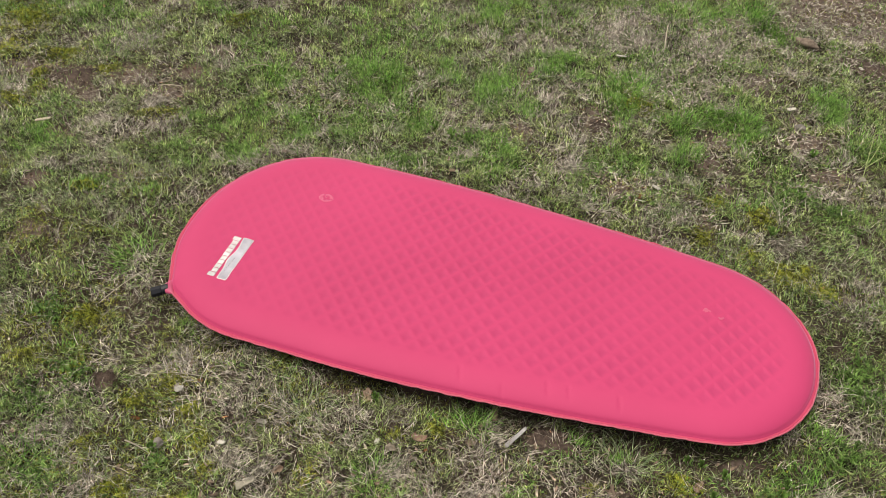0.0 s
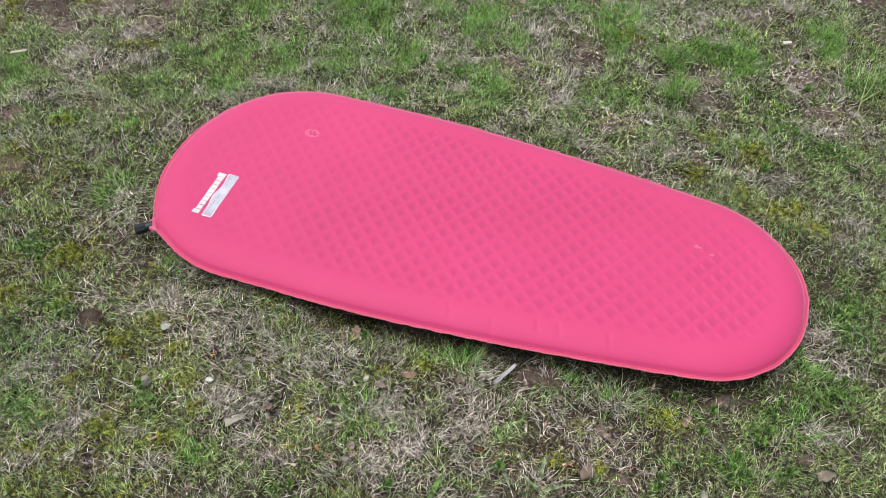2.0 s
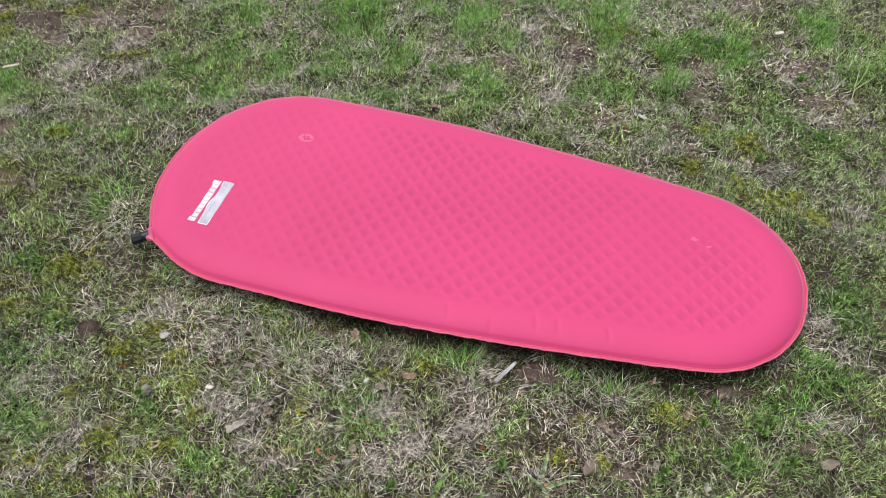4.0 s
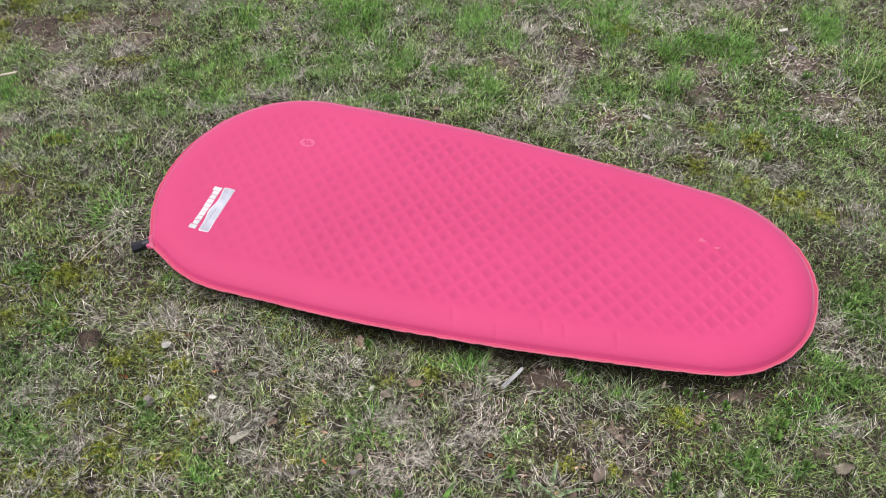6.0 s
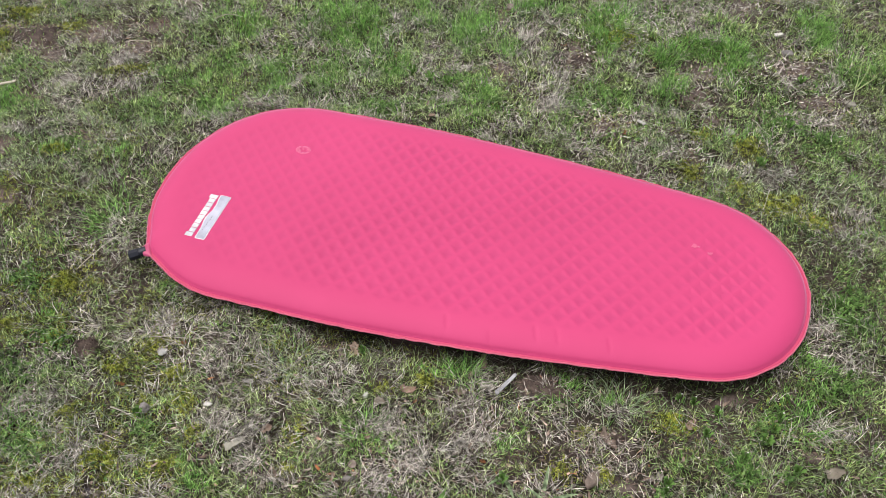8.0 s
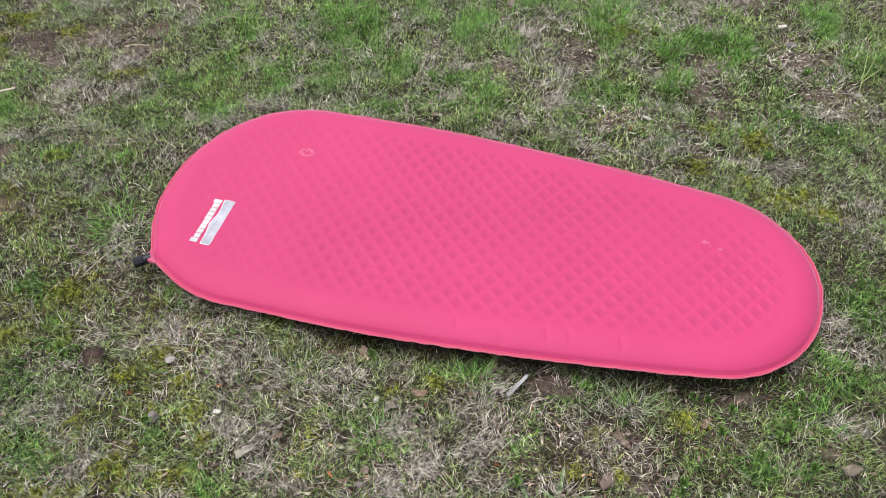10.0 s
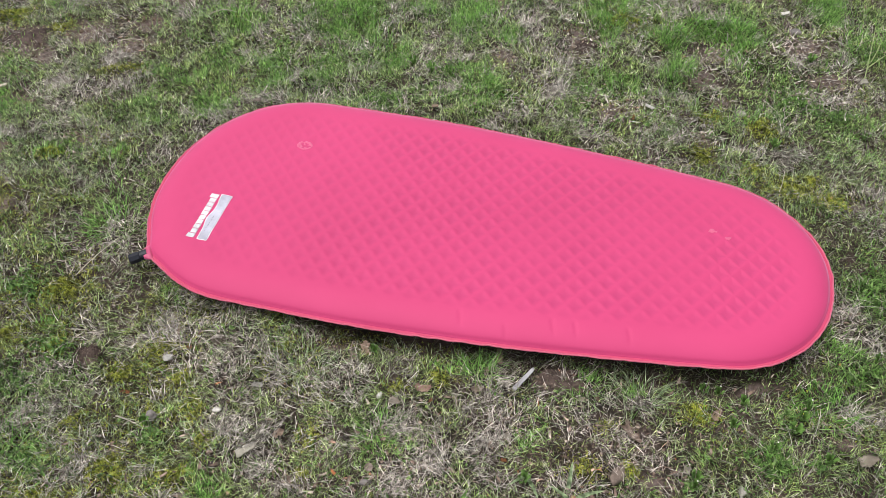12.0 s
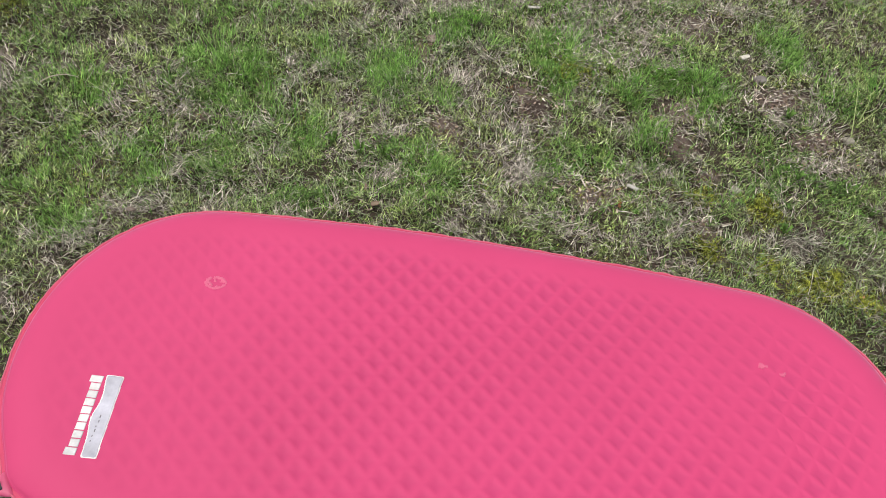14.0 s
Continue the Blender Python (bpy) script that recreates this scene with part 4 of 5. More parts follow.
def grass_tuft(x, y, r, h, count, mat, label, seed):
    rng = np.random.RandomState(seed)
    a, q = rng.uniform(0, 6.28, count), r * np.sqrt(rng.rand(count))
    bx, by = x + q * np.cos(a), y + q * np.sin(a)
    me = blades("grass_tuft", bx, by, ground_z(bx, by) - 0.002, rng.uniform(0.55, 1.1, count) * h, rng.uniform(0.0009, 0.0018, count),
                a + rng.normal(0, 0.7, count), rng.uniform(0.05, 0.6, count) + 0.5 * q / r, rng.uniform(0.2, 1.2, count), mat)
    base = Vector((x, y, float(ground_z(x, y))))
    me.transform(Matrix.Translation(-base))
    thing("grass_tuft", me, mat, Matrix.Translation(base), label, "grass tuft", "grass tufts")


TUFTS = [(0.80, 0.735, 0.040, 0.080), (0.062, -0.277, 0.020, 0.055), (-0.645, -0.115, 0.050, 0.060), (0.31, 0.70, 0.028, 0.065), (0.45, 0.74, 0.035, 0.075), (0.17, 0.80, 0.040, 0.085),
         (0.45, 1.30, 0.050, 0.090), (-0.32, 0.50, 0.050, 0.060), (-0.48, 0.71, 0.060, 0.060),
         (0.58, -0.235, 0.035, 0.055), (-0.08, 0.41, 0.040, 0.055), (0.64, 0.92, 0.035, 0.060), (-0.60, -0.56, 0.040, 0.055), (-0.06, -0.42, 0.022, 0.045)]
for k, (tx, ty, tr, th) in enumerate(TUFTS):
    grass_tuft(tx, ty, tr, th, int(70 + 1500 * tr), LUSH, "bright green grass tuft standing above the lawn", 100 + k)
grass_tuft(-0.085, -0.262, 0.025, 0.055, 40, BLUISH, "dark blue-green grass tuft beside the pad", 140)
grass_tuft(-0.20, -0.34, 0.022, 0.060, 36, BLUISH, "blue-green grass tuft on dry lawn", 141)
grass_tuft(0.30, -0.262, 0.040, 0.050, 90, BLUISH, "dark green grass tuft under the pad's edge", 142)


def earth_mound(x, y, r, h, label, seed):
    """A low heap of crumbly soil."""
    n, vs, fs = 44, [], []
    for i in range(n + 1):
        for j in range(n + 1):
            u, v = 2 * i / n - 1, 2 * j / n - 1
            px, py = x + u * r * 1.35, y + v * r * 0.95
            q = math.hypot(u, v) * (1 + 0.5 * noise.noise((u * 1.7, v * 1.7, seed)))
            top = h * max(0.0, 1 - q * q) ** 0.8 - 0.012 * max(0.0, q - 0.75)
            crumb = 0.006 * noise.noise((u * 9, v * 9, seed)) + 0.0025 * noise.noise((u * 24, v * 24, seed))
            vs.append((px - x, py - y, float(ground_z(px, py)) - float(ground_z(x, y)) + 0.004 + top + crumb))
    for i in range(n):
        for j in range(n):
            a = i * (n + 1) + j
            fs.append([a, a + n + 1, a + n + 2, a + 1])
    thing("soil_mound", mesh_from("soil_mound", vs, fs), EARTH, at(x, y), label, "soil", "bare earth spots")


earth_mound(-0.560, -0.386, 0.020, 0.010, "small heap of bare brown soil in grass", 1)
earth_mound(0.188, -0.262, 0.026, 0.008, "bare brown soil beside the red pad", 2)
earth_mound(-1.180, 0.410, 0.050, 0.003, "bare brown earth among mossy grass", 3)
earth_mound(0.120, 0.615, 0.022, 0.004, "bare brown soil patch in the lawn", 4)
earth_mound(0.745, 1.130, 0.050, 0.004, "bare brown soil patch near leaf litter", 5)
earth_mound(0.350, 0.680, 0.020, 0.004, "bare grey-brown soil patch behind a tuft", 6)


def lobed_leaf(length, lobes, depth, curl, fold, seed, thick=0.0005):
    """A dead leaf with a midrib, lobed sides, and a curl along and across."""
    rng = np.random.RandomState(seed)
    nu, nv = 26, 4
    bm = bmesh.new()
    grid = []
    for i in range(nu + 1):
        u = i / nu
        w = length * 0.27 * (1 + 0.7 * noise.noise((u * 5.5, seed * 3.7, 0))) * math.sin(math.pi * min(1, 0.06 + u * 0.94)) ** 0.6 * (1 - depth + depth * abs(math.cos(math.pi * lobes * u)) ** 0.8)
        row = []
        for j in range(-nv, nv + 1):
            v = j / nv
            side = w * v * (1 + 0.22 * rng.uniform(-1, 1) * (abs(v) > 0.9)) * (1 + 0.35 * noise.noise((u * 4, seed, v > 0)))
            x = length * (u - 0.5) + 0.35 * abs(side)
            z = length * (curl * (u - 0.5) ** 2 + fold * abs(v) * w / length + 0.10 * noise.noise((u * 3, v * 1.5, seed)) + 0.05 * noise.noise((u * 9, v * 4, seed)) + 0.02 * math.sin(9 * u) * v)
            row.append(bm.verts.new((x, side, z)))
        grid.append(row)
    for i in range(nu):
        for j in range(2 * nv):
            bm.faces.new([grid[i][j], grid[i + 1][j], grid[i + 1][j + 1], grid[i][j + 1]])
    stalk = [bm.verts.new((length * (-0.5 - 0.16 * k), length * 0.02 * k, s * 0.0006 + length * curl * 0.25)) for k in (0, 1) for s in (-1, 1)]
    bm.faces.new([stalk[0], stalk[1], stalk[3], stalk[2]])
    bmesh.ops.solidify(bm, geom=bm.faces[:], thickness=thick)
    return bm


def leaf(x, y, length, turn, mat, label, lobes=3.0, depth=0.72, curl=0.6, fold=0.25, seed=1, lift=0.006):
    rx, ry = (seed * 37) % 56 - 28, (seed * 53) % 44 - 22
    thing("dead_leaf", lobed_leaf(length * 0.56, lobes, depth, curl, fold, seed), mat, at(x, y, lift - 0.007, turn, rx, ry), label, "leaf", "dead leaves")


leaf(-0.125, -0.281, 0.060, 100, OAK_TAN, "dry brown lobed oak leaf beside the pad", seed=2, lift=0.014)
leaf(0.299, -0.344, 0.078, 120, OAK_TAN, "dry tan lobed oak leaf on dead grass", seed=3, lift=0.012, depth=0.65)
leaf(0.415, -0.293, 0.050, 60, OAK_TAN, "curled brown oak leaf among moss", seed=4, lift=0.012, curl=1.2)
leaf(0.288, 0.946, 0.085, 10, OAK_GREY, "large weathered grey oak leaf on leaf litter", seed=5, lift=0.012, depth=0.65)
leaf(-0.203, -0.457, 0.034, 40, OAK_TAN, "folded brown leaf in the grass", seed=6, lift=0.014, fold=0.9, lobes=0.4, depth=0.1)
leaf(-0.013, -0.340, 0.046, 10, PINK_LEAF, "curled pinkish leaf on dry grass", seed=7, lift=0.012, lobes=0.4, depth=0.1, curl=1.2)
leaf(0.002, -0.355, 0.016, 70, ORANGE, "small orange-brown leaf scrap", seed=8, lift=0.010, lobes=0.4, depth=0.1)
leaf(0.064, -0.319, 0.034, 20, OAK_TAN, "small round tan leaf", seed=9, lift=0.012, lobes=0.3, depth=0.1, fold=0.6)
leaf(0.072, -0.280, 0.024, 95, OAK_TAN, "small tan leaf leaning on grass", seed=10, lift=0.014, lobes=0.3, depth=0.1, fold=0.5)
leaf(0.127, -0.388, 0.030, 110, PALE_LEAF, "pale withered leaf on dry grass", seed=11, lift=0.012, lobes=1.5, depth=0.3, fold=0.8)
leaf(0.223, -0.298, 0.034, 15, PALE_LEAF, "pale beige leaf by bare soil", seed=12, lift=0.008, lobes=1.5, depth=0.3)
leaf(-0.267, -0.383, 0.030, 10, WHITE_BIT, "whitish dry leaf flake in the grass", seed=13, lift=0.014, lobes=0.4, depth=0.1, fold=0.5)
leaf(-0.049, -0.370, 0.040, 160, PALE_LEAF, "pale curled leaf strip on dead grass", seed=14, lift=0.012, lobes=0.4, depth=0.1, fold=0.9)
leaf(-0.040, -0.383, 0.032, 150, PALE_LEAF, "pale curled leaf strip on dead grass", seed=15, lift=0.010, lobes=0.4, depth=0.1, fold=0.8)
leaf(0.242, 0.379, 0.026, 80, ORANGE, "orange dry leaf behind the pad", seed=16, lift=0.012, lobes=1.2, depth=0.4)
leaf(-0.466, -0.438, 0.028, 5, ORANGE, "orange-brown leaf scrap in moss", seed=17, lift=0.010, lobes=0.4, depth=0.1, fold=0.7)
leaf(-0.403, -0.339, 0.018, 20, ORANGE, "small rust-coloured leaf scrap", seed=18, lift=0.012, lobes=0.4, depth=0.1)
leaf(0.128, -0.431, 0.020, 155, ORANGE, "slim orange leaf sliver", seed=19, lift=0.012, lobes=0.3, depth=0.1, fold=1.0)
leaf(0.046, -0.447, 0.014, 60, ORANGE, "small rust-coloured leaf scrap", seed=20, lift=0.010, lobes=0.4, depth=0.1)
leaf(0.052, -0.462, 0.014, 10, ORANGE, "small rust-coloured leaf scrap", seed=21, lift=0.010, lobes=0.4, depth=0.1)
leaf(-0.146, -0.386, 0.014, 10, ORANGE, "small rust-coloured leaf scrap", seed=22, lift=0.010, lobes=0.4, depth=0.1)
leaf(0.065, 0.682, 0.028, 40, ORANGE, "reddish brown leaf on mossy ground", seed=23, lift=0.010)
leaf(0.117, 0.701, 0.030, 100, PALE_LEAF, "pale dry leaf by a soil patch", seed=24, lift=0.010, lobes=0.5)
leaf(0.375, -0.388, 0.046, 30, OAK_GREY, "grey crumpled leaf in the grass", seed=25, lift=0.010, curl=1.4, fold=0.6)
leaf(0.419, -0.221, 0.024, 30, OAK_GREY, "grey leaf half under the pad's edge", seed=26, lift=0.010)
leaf(0.490, -0.222, 0.026, 60, OAK_GREY, "grey-brown leaf beside the pad", seed=27, lift=0.010)
leaf(-0.302, -0.577, 0.040, 30, OAK_TAN, "brown dead leaf in dry grass", seed=28, lift=0.010)
leaf(-0.424, -0.518, 0.026, 20, OAK_GREY, "purplish grey withered leaf", seed=29, lift=0.010)
leaf(-0.070, 0.779, 0.026, 20, WHITE_BIT, "whitish crescent-shaped leaf scrap", seed=30, lift=0.010, lobes=0.3, depth=0.1)
leaf(0.790, 1.418, 0.050, 10, PALE_LEAF, "yellowish leaf on bare soil", seed=31, lift=0.006)
for k, (lx, ly) in enumerate(((0.24, 0.90), (0.32, 0.87), (0.21, 0.86), (0.36, 0.95), (0.27, 0.83), (0.42, 0.90), (0.22, 1.16), (0.19, 1.19))):
    leaf(lx, ly, 0.030 + 0.005 * (k % 3), 47 * k, OAK_TAN if k % 2 else OAK_GREY, "crumpled brown leaf in leaf litter", seed=40 + k, lift=0.008, curl=0.9)


def stone(x, y, a, b, c, turn, mat, label, seed, name="stone"):
    bm = bmesh.new()
    bmesh.ops.create_icosphere(bm, subdivisions=3, radius=1.0)
    for v in bm.verts:
        k = 1 + 0.35 * noise.noise(v.co * 1.1 + Vector((seed, 0, 0))) + 0.12 * noise.noise(v.co * 3.1 + Vector((0, seed, 0)))
        v.co = Vector((v.co.x * a, v.co.y * b, max(v.co.z, -0.55) * c)) * k
    thing(name, bm, mat, at(x, y, c * 0.55 + 0.004, turn), label, "stone", "small stones")


stone(-0.428, -0.366, 0.008, 0.006, 0.005, 20, WHITE_BIT, "whitish stone bedded in grass", 1)
stone(0.456, 0.449, 0.009, 0.007, 0.005, 0, PALE_STONE, "small pale pebble in dry grass", 2)
stone(0.704, 0.608, 0.011, 0.008, 0.006, 10, PALE_STONE, "pale pebble on bare ground", 3)
stone(-0.076, -0.364, 0.006, 0.004, 0.003, 70, WHITE_BIT, "tiny white oval pebble", 4)
stone(-0.055, -0.507, 0.0085, 0.0042, 0.004, 12, GREY_STONE, "long grey stone chip", 5)
stone(-0.400, -0.474, 0.008, 0.010, 0.008, 0, GREY_STONE, "dark grey pebble beside weeds", 7)
stone(0.575, 0.785, 0.013, 0.010, 0.007, 0, GREY_STONE, "grey stone among moss", 8)
stone(0.592, 1.187, 0.034, 0.015, 0.012, 160, BARK, "weathered piece of bark on soil", 9, "bark_piece")
stone(0.287, -0.413, 0.016, 0.009, 0.005, 60, BARK, "dark bark crumb in dead grass", 10, "bark_piece")
stone(0.393, 1.250, 0.030, 0.012, 0.008, 170, BARK, "greyish bark strip on leaf litter", 11, "bark_piece")
for k, (sx, sy) in enumerate(((0.754, 1.452), (0.586, 1.275), (0.698, 1.450), (0.73, 1.11), (0.62, 1.36), (0.66, 1.24))):
    stone(sx, sy, 0.008, 0.006, 0.004, 40 * k, WHITE_BIT if k % 2 else PALE_STONE, "pale stone chip on bare soil", 20 + k)


def chip(x, y, length, width, height, turn, mat, label, seed, name="wood_chip", lift=0.004, ry=0.0, ragged=0.13):
    """A split piece of wood: a slab with bevelled, uneven edges, ridged along the grain."""
    bm = bmesh.new()
    nu, nv = 14, 6
    top, low = [], []
    for i in range(nu + 1):
        u = i / nu
        w = width * (0.5 - 0.14 * u + ragged * noise.noise((u * 4, seed, 0)) + 0.4 * ragged * noise.noise((u * 17, seed, 0))) * (0.7 if i in (0, nu) else 1)
        a, b = [], []
        for j in range(nv + 1):
            v = 2 * j / nv - 1
            x0 = length * (u - 0.5) + 0.10 * width * v * (1 if i in (0, nu) else 0)
            z = height * (1 - 0.35 * abs(v) ** 4) + 0.12 * height * noise.noise((u * 3, v * 6, seed))
            a.append(bm.verts.new((x0, w * v, z * (0.8 if i in (0, nu) else 1))))
            b.append(bm.verts.new((x0, w * v * 0.95, 0)))
        top.append(a)
        low.append(b)
    for i in range(nu):
        for j in range(nv):
            bm.faces.new([top[i][j], top[i + 1][j], top[i + 1][j + 1], top[i][j + 1]])
            bm.faces.new([low[i][j], low[i][j + 1], low[i + 1][j + 1], low[i + 1][j]])
        bm.faces.new([top[i][0], low[i][0], low[i + 1][0], top[i + 1][0]])
        bm.faces.new([top[i][nv], top[i + 1][nv], low[i + 1][nv], low[i][nv]])
    for j in range(nv):
        bm.faces.new([top[0][j], top[0][j + 1], low[0][j + 1], low[0][j]])
        bm.faces.new([top[nu][j], low[nu][j], low[nu][j + 1], top[nu][j + 1]])
    bmesh.ops.recalc_face_normals(bm, faces=bm.faces[:])
    thing(name, bm, mat, at(x, y, lift, turn, 0, ry), label, "wood chip", "wood chips")


chip(0.1315, -0.286, 0.049, 0.0078, 0.002, 60, GREY_WOOD, "weathered grey-white wood splinter beside bare soil", 1, lift=0.010, ry=-5, ragged=0.03)
chip(0.0855, -0.240, 0.030, 0.012, 0.004, 100, BROWN_WOOD, "brown wood chip sticking out under the pad", 2, lift=0.008)
chip(-0.238, -0.495, 0.030, 0.013, 0.002, 50, PALE_STONE, "flat pale bark flake in dry grass", 3, lift=0.010, ragged=0.24)
chip(0.272, 0.430, 0.020, 0.009, 0.003, 150, WHITE_BIT, "white wood flake behind the pad", 4, lift=0.012)
chip(0.554, 0.843, 0.022, 0.012, 0.003, 30, WHITE_BIT, "white flake on leaf litter", 5, lift=0.010)
chip(-1.109, 0.205, 0.034, 0.009, 0.003, 35, PALE_LEAF, "pale beige bark strip in the grass", 6, lift=0.012)
chip(0.120, 0.947, 0.026, 0.008, 0.003, 5, WHITE_BIT, "small whitish wood flake", 7, lift=0.010)
chip(-0.305, -0.444, 0.012, 0.008, 0.003, 5, WHITE_BIT, "tiny white flake in the grass", 8, lift=0.014)
chip(-0.161, 0.330, 0.014, 0.010, 0.003, 20, BROWN_WOOD, "small brown flake at the pad's edge", 9, lift=0.010)


def acorn_cap(x, y, r, label, seed, tilt=15):
    rings = [(0.10, 0.0), (0.55, 0.08), (0.92, 0.34), (1.0, 0.62), (0.92, 0.66), (0.80, 0.50), (0.45, 0.26), (0.05, 0.20)]
    sides, vs, fs = 24, [], []
    for q, z in rings:
        for k in range(sides):
            a = 2 * math.pi * k / sides
            w = 1 + 0.05 * noise.noise((math.cos(a) * 3, math.sin(a) * 3, z * 5 + seed))
            vs.append((r * q * w * math.cos(a), r * q * w * math.sin(a), r * z * w))
    for i in range(len(rings) - 1):
        for k in range(sides):
            fs.append([i * sides + k, i * sides + (k + 1) % sides, (i + 1) * sides + (k + 1) % sides, (i + 1) * sides + k])
    thing("acorn_cap", mesh_from("acorn_cap", vs, fs), CAP, at(x, y, 0.008 if tilt < 90 else 0.014, 0, tilt, 5), label, "acorn cap", "acorn caps")


acorn_cap(-0.054, -0.486, 0.0062, "grey-brown acorn cap lying in dry grass", 1)
acorn_cap(-0.091, 0.809, 0.0095, "grey-brown acorn cap on bare ground", 2)
acorn_cap(-0.533, 0.277, 0.0075, "brown acorn cap beside the pad", 3, 150)
leaf(0.618, -0.320, 0.050, 200, PALE_LEAF, "pale leaf curled into a ring in dead grass", seed=32, lift=0.014, lobes=0.4, depth=0.1, curl=2.6)


def stem(points, r, mat, label, name="dry_stem", forks=()):
    """A thin, tapering stalk along a soft bend."""
    cu = bpy.data.curves.new(name, "CURVE")
    cu.dimensions, cu.bevel_depth, cu.bevel_resolution, cu.resolution_u = "3D", r, 2, 6
    base = Vector(points[0])
    for line in (points, *forks):
        sp = cu.splines.new("NURBS")
        sp.points.add(len(line) - 1)
        sp.use_endpoint_u, sp.order_u = True, 3
        for q, p in enumerate(line):
            sp.points[q].co = (*(Vector(p) - base), 1)
            sp.points[q].radius = 1 - 0.6 * q / (len(line) - 1)
    tmp = bpy.data.objects.new("tmp", cu)
    scene.collection.objects.link(tmp)
    me = bpy.data.meshes.new_from_object(tmp.evaluated_get(bpy.context.evaluated_depsgraph_get()))
    bpy.data.objects.remove(tmp)
    bpy.data.curves.remove(cu)
    thing(name, me, mat, Matrix.Translation(base), label, "stem", "loose stems")


def lying(a, b, z=0.016, bow=0.01):
    (ax, ay), (bx, by) = a, b
    mx, my = (ax + bx) / 2 - bow * (by - ay) * 3, (ay + by) / 2 + bow * (bx - ax) * 3
    return [(ax, ay, float(ground_z(ax, ay)) + z * 0.6), (mx, my, float(ground_z(mx, my)) + z * 1.3), (bx, by, float(ground_z(bx, by)) + z)]


stem(lying((-0.664, -0.241), (-0.615, -0.150), 0.02, 0.01), 0.0008, STEM, "long dry grass stem bent over the lawn")
stem(lying((-0.937, 0.423), (-0.872, 0.420), 0.02), 0.0012, STEM, "pale dry stem lying on brown moss")
stem(lying((0.224, 1.035), (0.219, 1.125), 0.03), 0.0020, STEM, "pale dry stalk on leaf litter")
stem(lying((-0.140, 0.590), (-0.066, 0.618), 0.025, 0.02), 0.0010, GREEN_STEM, "pale green bent stalk in the grass")
stem([(-0.879, 0.625, 0.0), (-0.879, 0.628, 0.02), (-0.877, 0.632, 0.042)], 0.0030, STEM, "short upright broken stub of a stem")
stem(lying((-0.47, -0.350), (-0.38, -0.335), 0.014, 0.01), 0.0007, STEM, "thin dry stem across the grass")
stem(lying((-0.455, -0.482), (-0.405, -0.493), 0.012, 0.01), 0.0013, STEM, "thin dry stem across the grass")
stem(lying((0.37, 1.08), (0.43, 1.13), 0.02, 0.05), 0.0012, STEM, "thin pale twig on leaf litter")
stem(lying((-0.24, 0.29), (-0.21, 0.325), 0.015, 0.02), 0.0008, STEM, "pale dry stalk at the pad's far edge")
stem(lying((-0.76, 0.54), (-0.70, 0.56), 0.03, 0.05), 0.0013, STEM, "pale dry stalk in green grass")
stem([(0.705, 0.602, 0.0), (0.705, 0.635, 0.05), (0.710, 0.690, 0.085)], 0.0012, GREEN_STEM, "pale green upright weed stalk with side shoots", "weed_stalk",
     (((0.704, 0.610, 0.040), (0.722, 0.618, 0.060), (0.738, 0.630, 0.066)), ((0.704, 0.612, 0.05), (0.712, 0.622, 0.075), (0.716, 0.640, 0.090))))


def weed_plant(x, y, r, count, mat, label, seed, flower=False):
    """A low rosette of oval leaves on short stalks, some with a small white flower."""
    rng = np.random.RandomState(seed)
    plant = new("weed_plant")
    plant.matrix_world = at(x, y)
    tagged(plant, label, "weed", "low weeds")
    r *= 0.56
    for k in range(count):
        a = 2 * math.pi * (k + rng.uniform(-0.3, 0.3)) / count
        length, reach = r * rng.uniform(0.75, 1.1), r * rng.uniform(0.1, 0.5)
        vs, fs = [], []
        for i in range(7):
            u = i / 6
            w = length * 0.36 * math.sin(math.pi * (0.08 + 0.88 * u)) ** 0.7
            for v in (-1, 0, 1):
                q = reach + length * u
                vs.append((q * math.cos(a) - w * v * math.sin(a), q * math.sin(a) + w * v * math.cos(a), 0.008 + 0.016 * math.sin(2.2 * u) + 0.15 * w * abs(v) + 0.004 * rng.rand()))
        for i in range(6):
            for v in range(2):
                b = i * 3 + v
                fs.append([b, b + 3, b + 4, b + 1])
        part("leaf", mesh_from("leaf", vs, fs), mat, plant)
    if flower:
        vs, fs = [(0, 0, 0.034)], []
        for k in range(10):
            a, q = 2 * math.pi * k / 10, 0.0015 if k % 2 else 0.0008
            vs.append((q * math.cos(a), q * math.sin(a), 0.036))
        for k in range(10):
            fs.append([0, 1 + k, 1 + (k + 1) % 10])
        part("flower", mesh_from("flower", vs, fs), PETAL, plant, "tiny white flower")


for k, (px, py, pr, pc) in enumerate(((-0.197, 0.446, 0.020, 6), (-0.246, 0.476, 0.018, 5), (-0.158, 0.446, 0.018, 5), (0.451, -0.272, 0.012, 6), (0.438, -0.309, 0.012, 6),
                                      (0.526, -0.294, 0.016, 7), (0.390, -0.403, 0.013, 6), (-0.105, -0.288, 0.012, 6), (-0.40, -0.488, 0.013, 7), (0.535, -0.275, 0.013, 6),
                                      (0.515, 0.350, 0.016, 7), (0.60, 0.66, 0.016, 7), (0.57, 0.48, 0.015, 6), (0.69, 0.42, 0.015, 6))):
    weed_plant(px, py, pr, pc, WEED, "low rosette of rounded grey-green leaves" if k < 3 else "small bright green broad-leaved weed", 300 + k)
weed_plant(0.491, -0.343, 0.013, 5, WEED, "small green weed with a white flower", 330, True)
weed_plant(0.400, -0.240, 0.012, 5, WEED, "small green weed with a white flower beside the pad", 331, True)
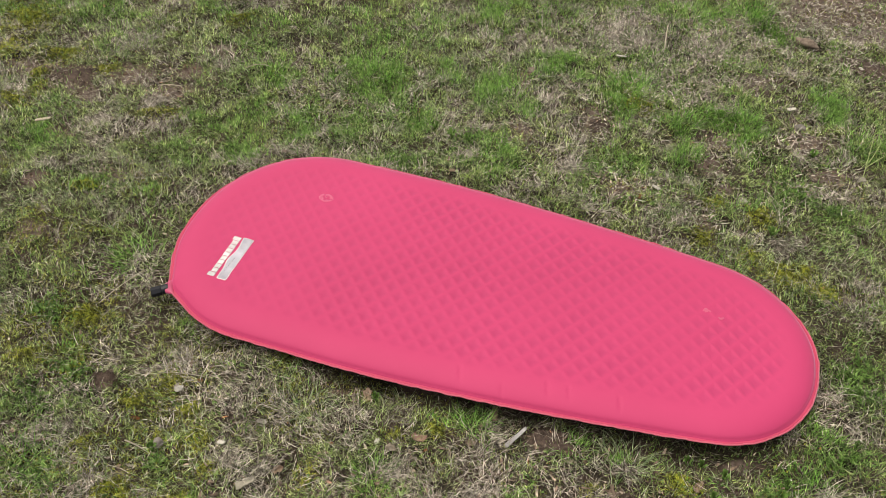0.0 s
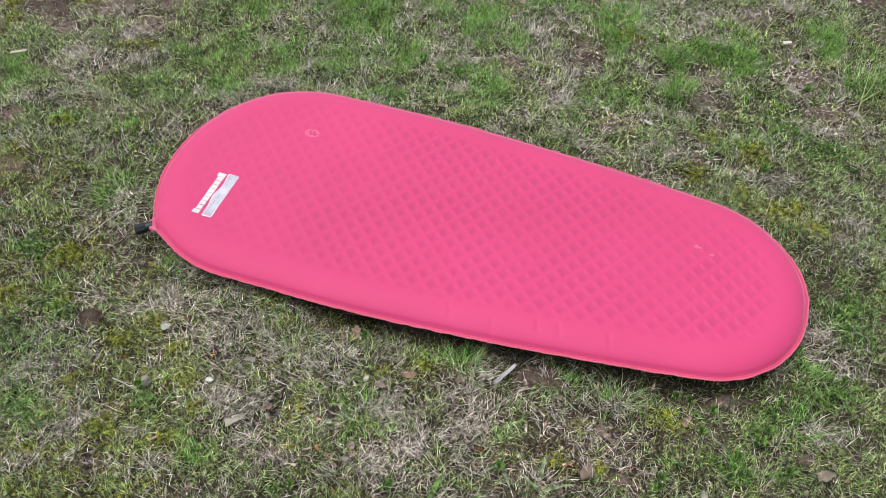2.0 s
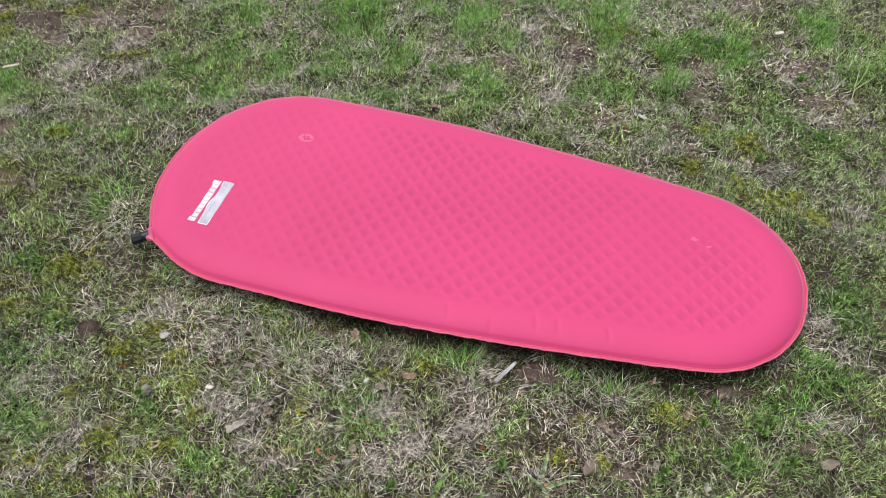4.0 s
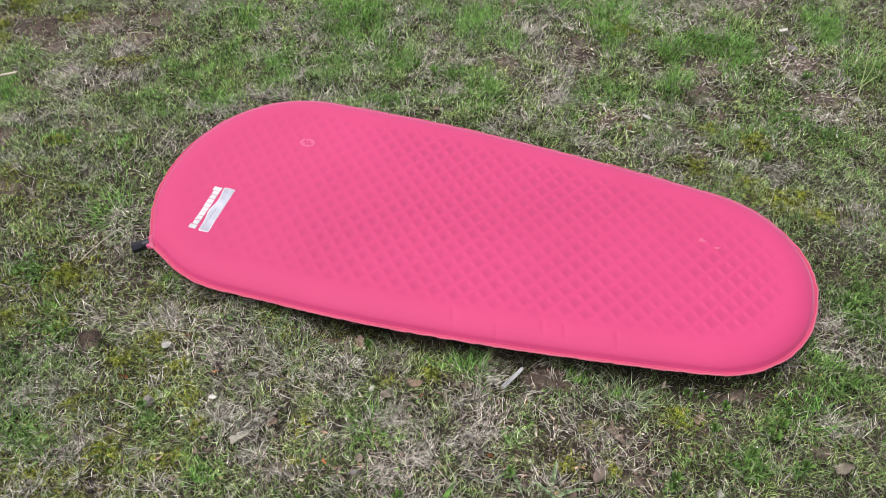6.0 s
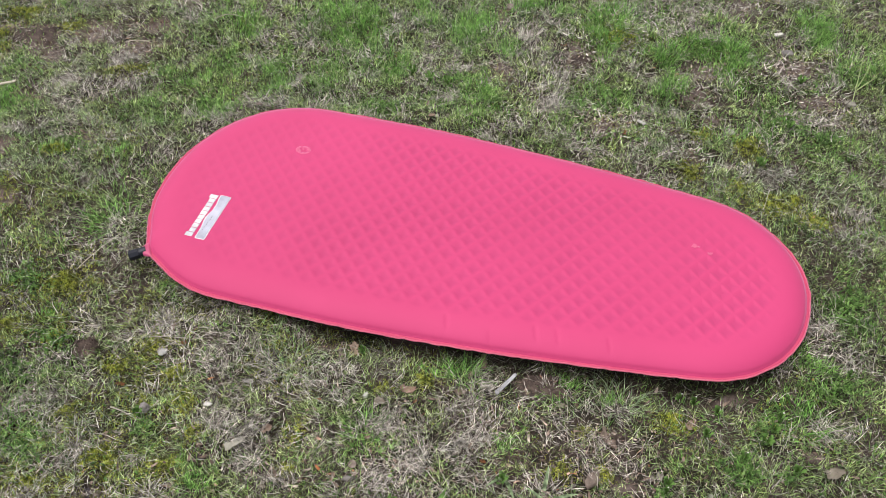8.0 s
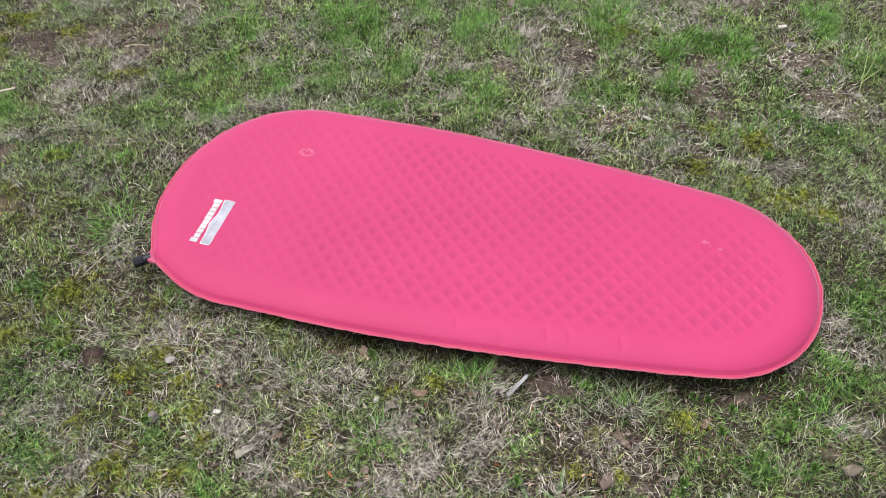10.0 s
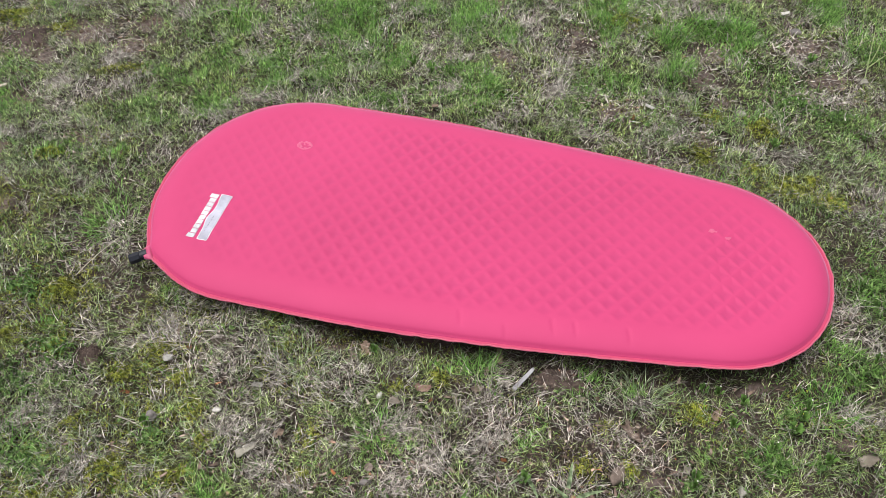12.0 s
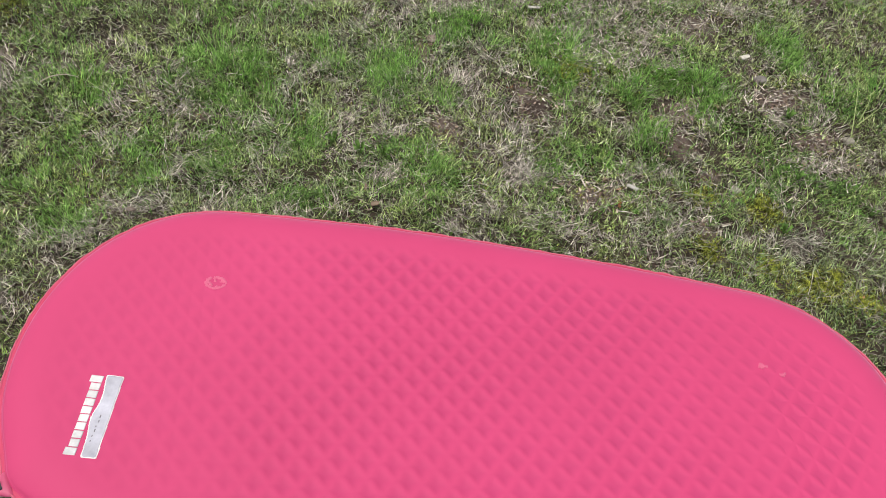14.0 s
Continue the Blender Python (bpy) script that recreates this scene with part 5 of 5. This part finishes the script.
for k, (px, py) in enumerate(((0.421, -0.243), (0.547, -0.248), (0.651, -0.143), (0.388, -0.420))):
    weed_plant(px, py, 0.011, 5, WEED, "small green weed with a white flower", 340 + k, True)
for k, (px, py) in enumerate(((0.567, -0.337), (-0.114, -0.573), (-0.129, -0.587), (0.019, -0.533), (0.160, -0.457))):
    weed_plant(px, py, 0.014, 6, WEED, "small bright green broad-leaved weed", 350 + k)


def broad_blade(x, y, length, width, turn, lean, mat, label):
    """One broad, arching blade with a folded midrib."""
    vs, fs, n = [], [], 10
    px = pz = 0.0
    for i in range(n + 1):
        u = i / n
        w = width * 0.5 * math.sin(math.pi * (0.18 + 0.82 * u)) ** 0.8
        for v in (-1, 0, 1):
            vs.append((px - 0.2 * w * abs(v), w * v, pz + 0.45 * w * abs(v)))
        a = radians(lean) + 0.9 * u
        px, pz = px + length / n * math.sin(a), pz + length / n * math.cos(a)
    for i in range(n):
        for v in range(2):
            b = i * 3 + v
            fs.append([b, b + 3, b + 4, b + 1])
    thing("broad_blade", mesh_from("broad_blade", vs, fs), mat, at(x, y, -0.002, turn), label, "grass blade", "broad blades")


broad_blade(0.078, -0.530, 0.050, 0.009, 70, 25, WEED, "broad upright green blade in dry grass")
broad_blade(0.124, -0.522, 0.046, 0.008, 40, 45, WEED, "broad leaning green blade in dry grass")
broad_blade(0.132, -0.515, 0.040, 0.006, 200, 50, WEED, "broad leaning green blade in dry grass")
for k, (bx, by) in enumerate(((0.230, -0.470), (0.222, -0.462), (0.236, -0.478), (0.170, -0.440), (0.163, -0.446))):
    broad_blade(bx, by, 0.050, 0.006, 70 * k + 20, 40, BLUISH, "long blue-green blade of coarse grass")
leaf(-0.204, -0.624, 0.080, 25, PINK_LEAF, "large crumpled pinkish brown dead leaf", lobes=2.5, depth=0.5, seed=71, lift=0.008, curl=0.5, fold=0.7)
leaf(-0.255, -0.610, 0.030, 80, PINK_LEAF, "small pinkish brown leaf scrap", lobes=1.2, depth=0.4, seed=72, lift=0.010)
leaf(0.252, -0.462, 0.036, 60, PINK_LEAF, "pinkish brown leaf half sunk in dead grass", lobes=1.2, depth=0.4, seed=73, lift=0.008)
leaf(0.450, -0.409, 0.036, 95, WHITE_BIT, "slim whitish dry leaf in grass", lobes=0.3, depth=0.1, seed=74, lift=0.014, fold=0.9)
leaf(-0.077, -0.510, 0.026, 85, OAK_TAN, "tan leaf sliver standing in the grass", lobes=0.3, depth=0.1, seed=75, lift=0.014, fold=0.9)
for k, (lx, ly, ll) in enumerate(((-0.170, -0.548, 0.022), (-0.138, -0.539, 0.026), (0.304, -0.351, 0.016), (0.314, -0.358, 0.016), (0.305, -0.380, 0.014), (-0.128, -0.530, 0.016))):
    leaf(lx, ly, ll, 61 * k, PALE_LEAF, "pale crumpled leaf scrap on dead grass", lobes=1.3, depth=0.3, seed=80 + k, lift=0.012)
for k, (lx, ly, ll) in enumerate(((-0.279, -0.531, 0.030), (-0.407, -0.622, 0.036))):
    leaf(lx, ly, ll, 50 + 70 * k, PURPLE_BIT, "dark purplish grey withered leaf", lobes=1.3, depth=0.4, seed=90 + k, lift=0.010, curl=1.4, fold=0.7)
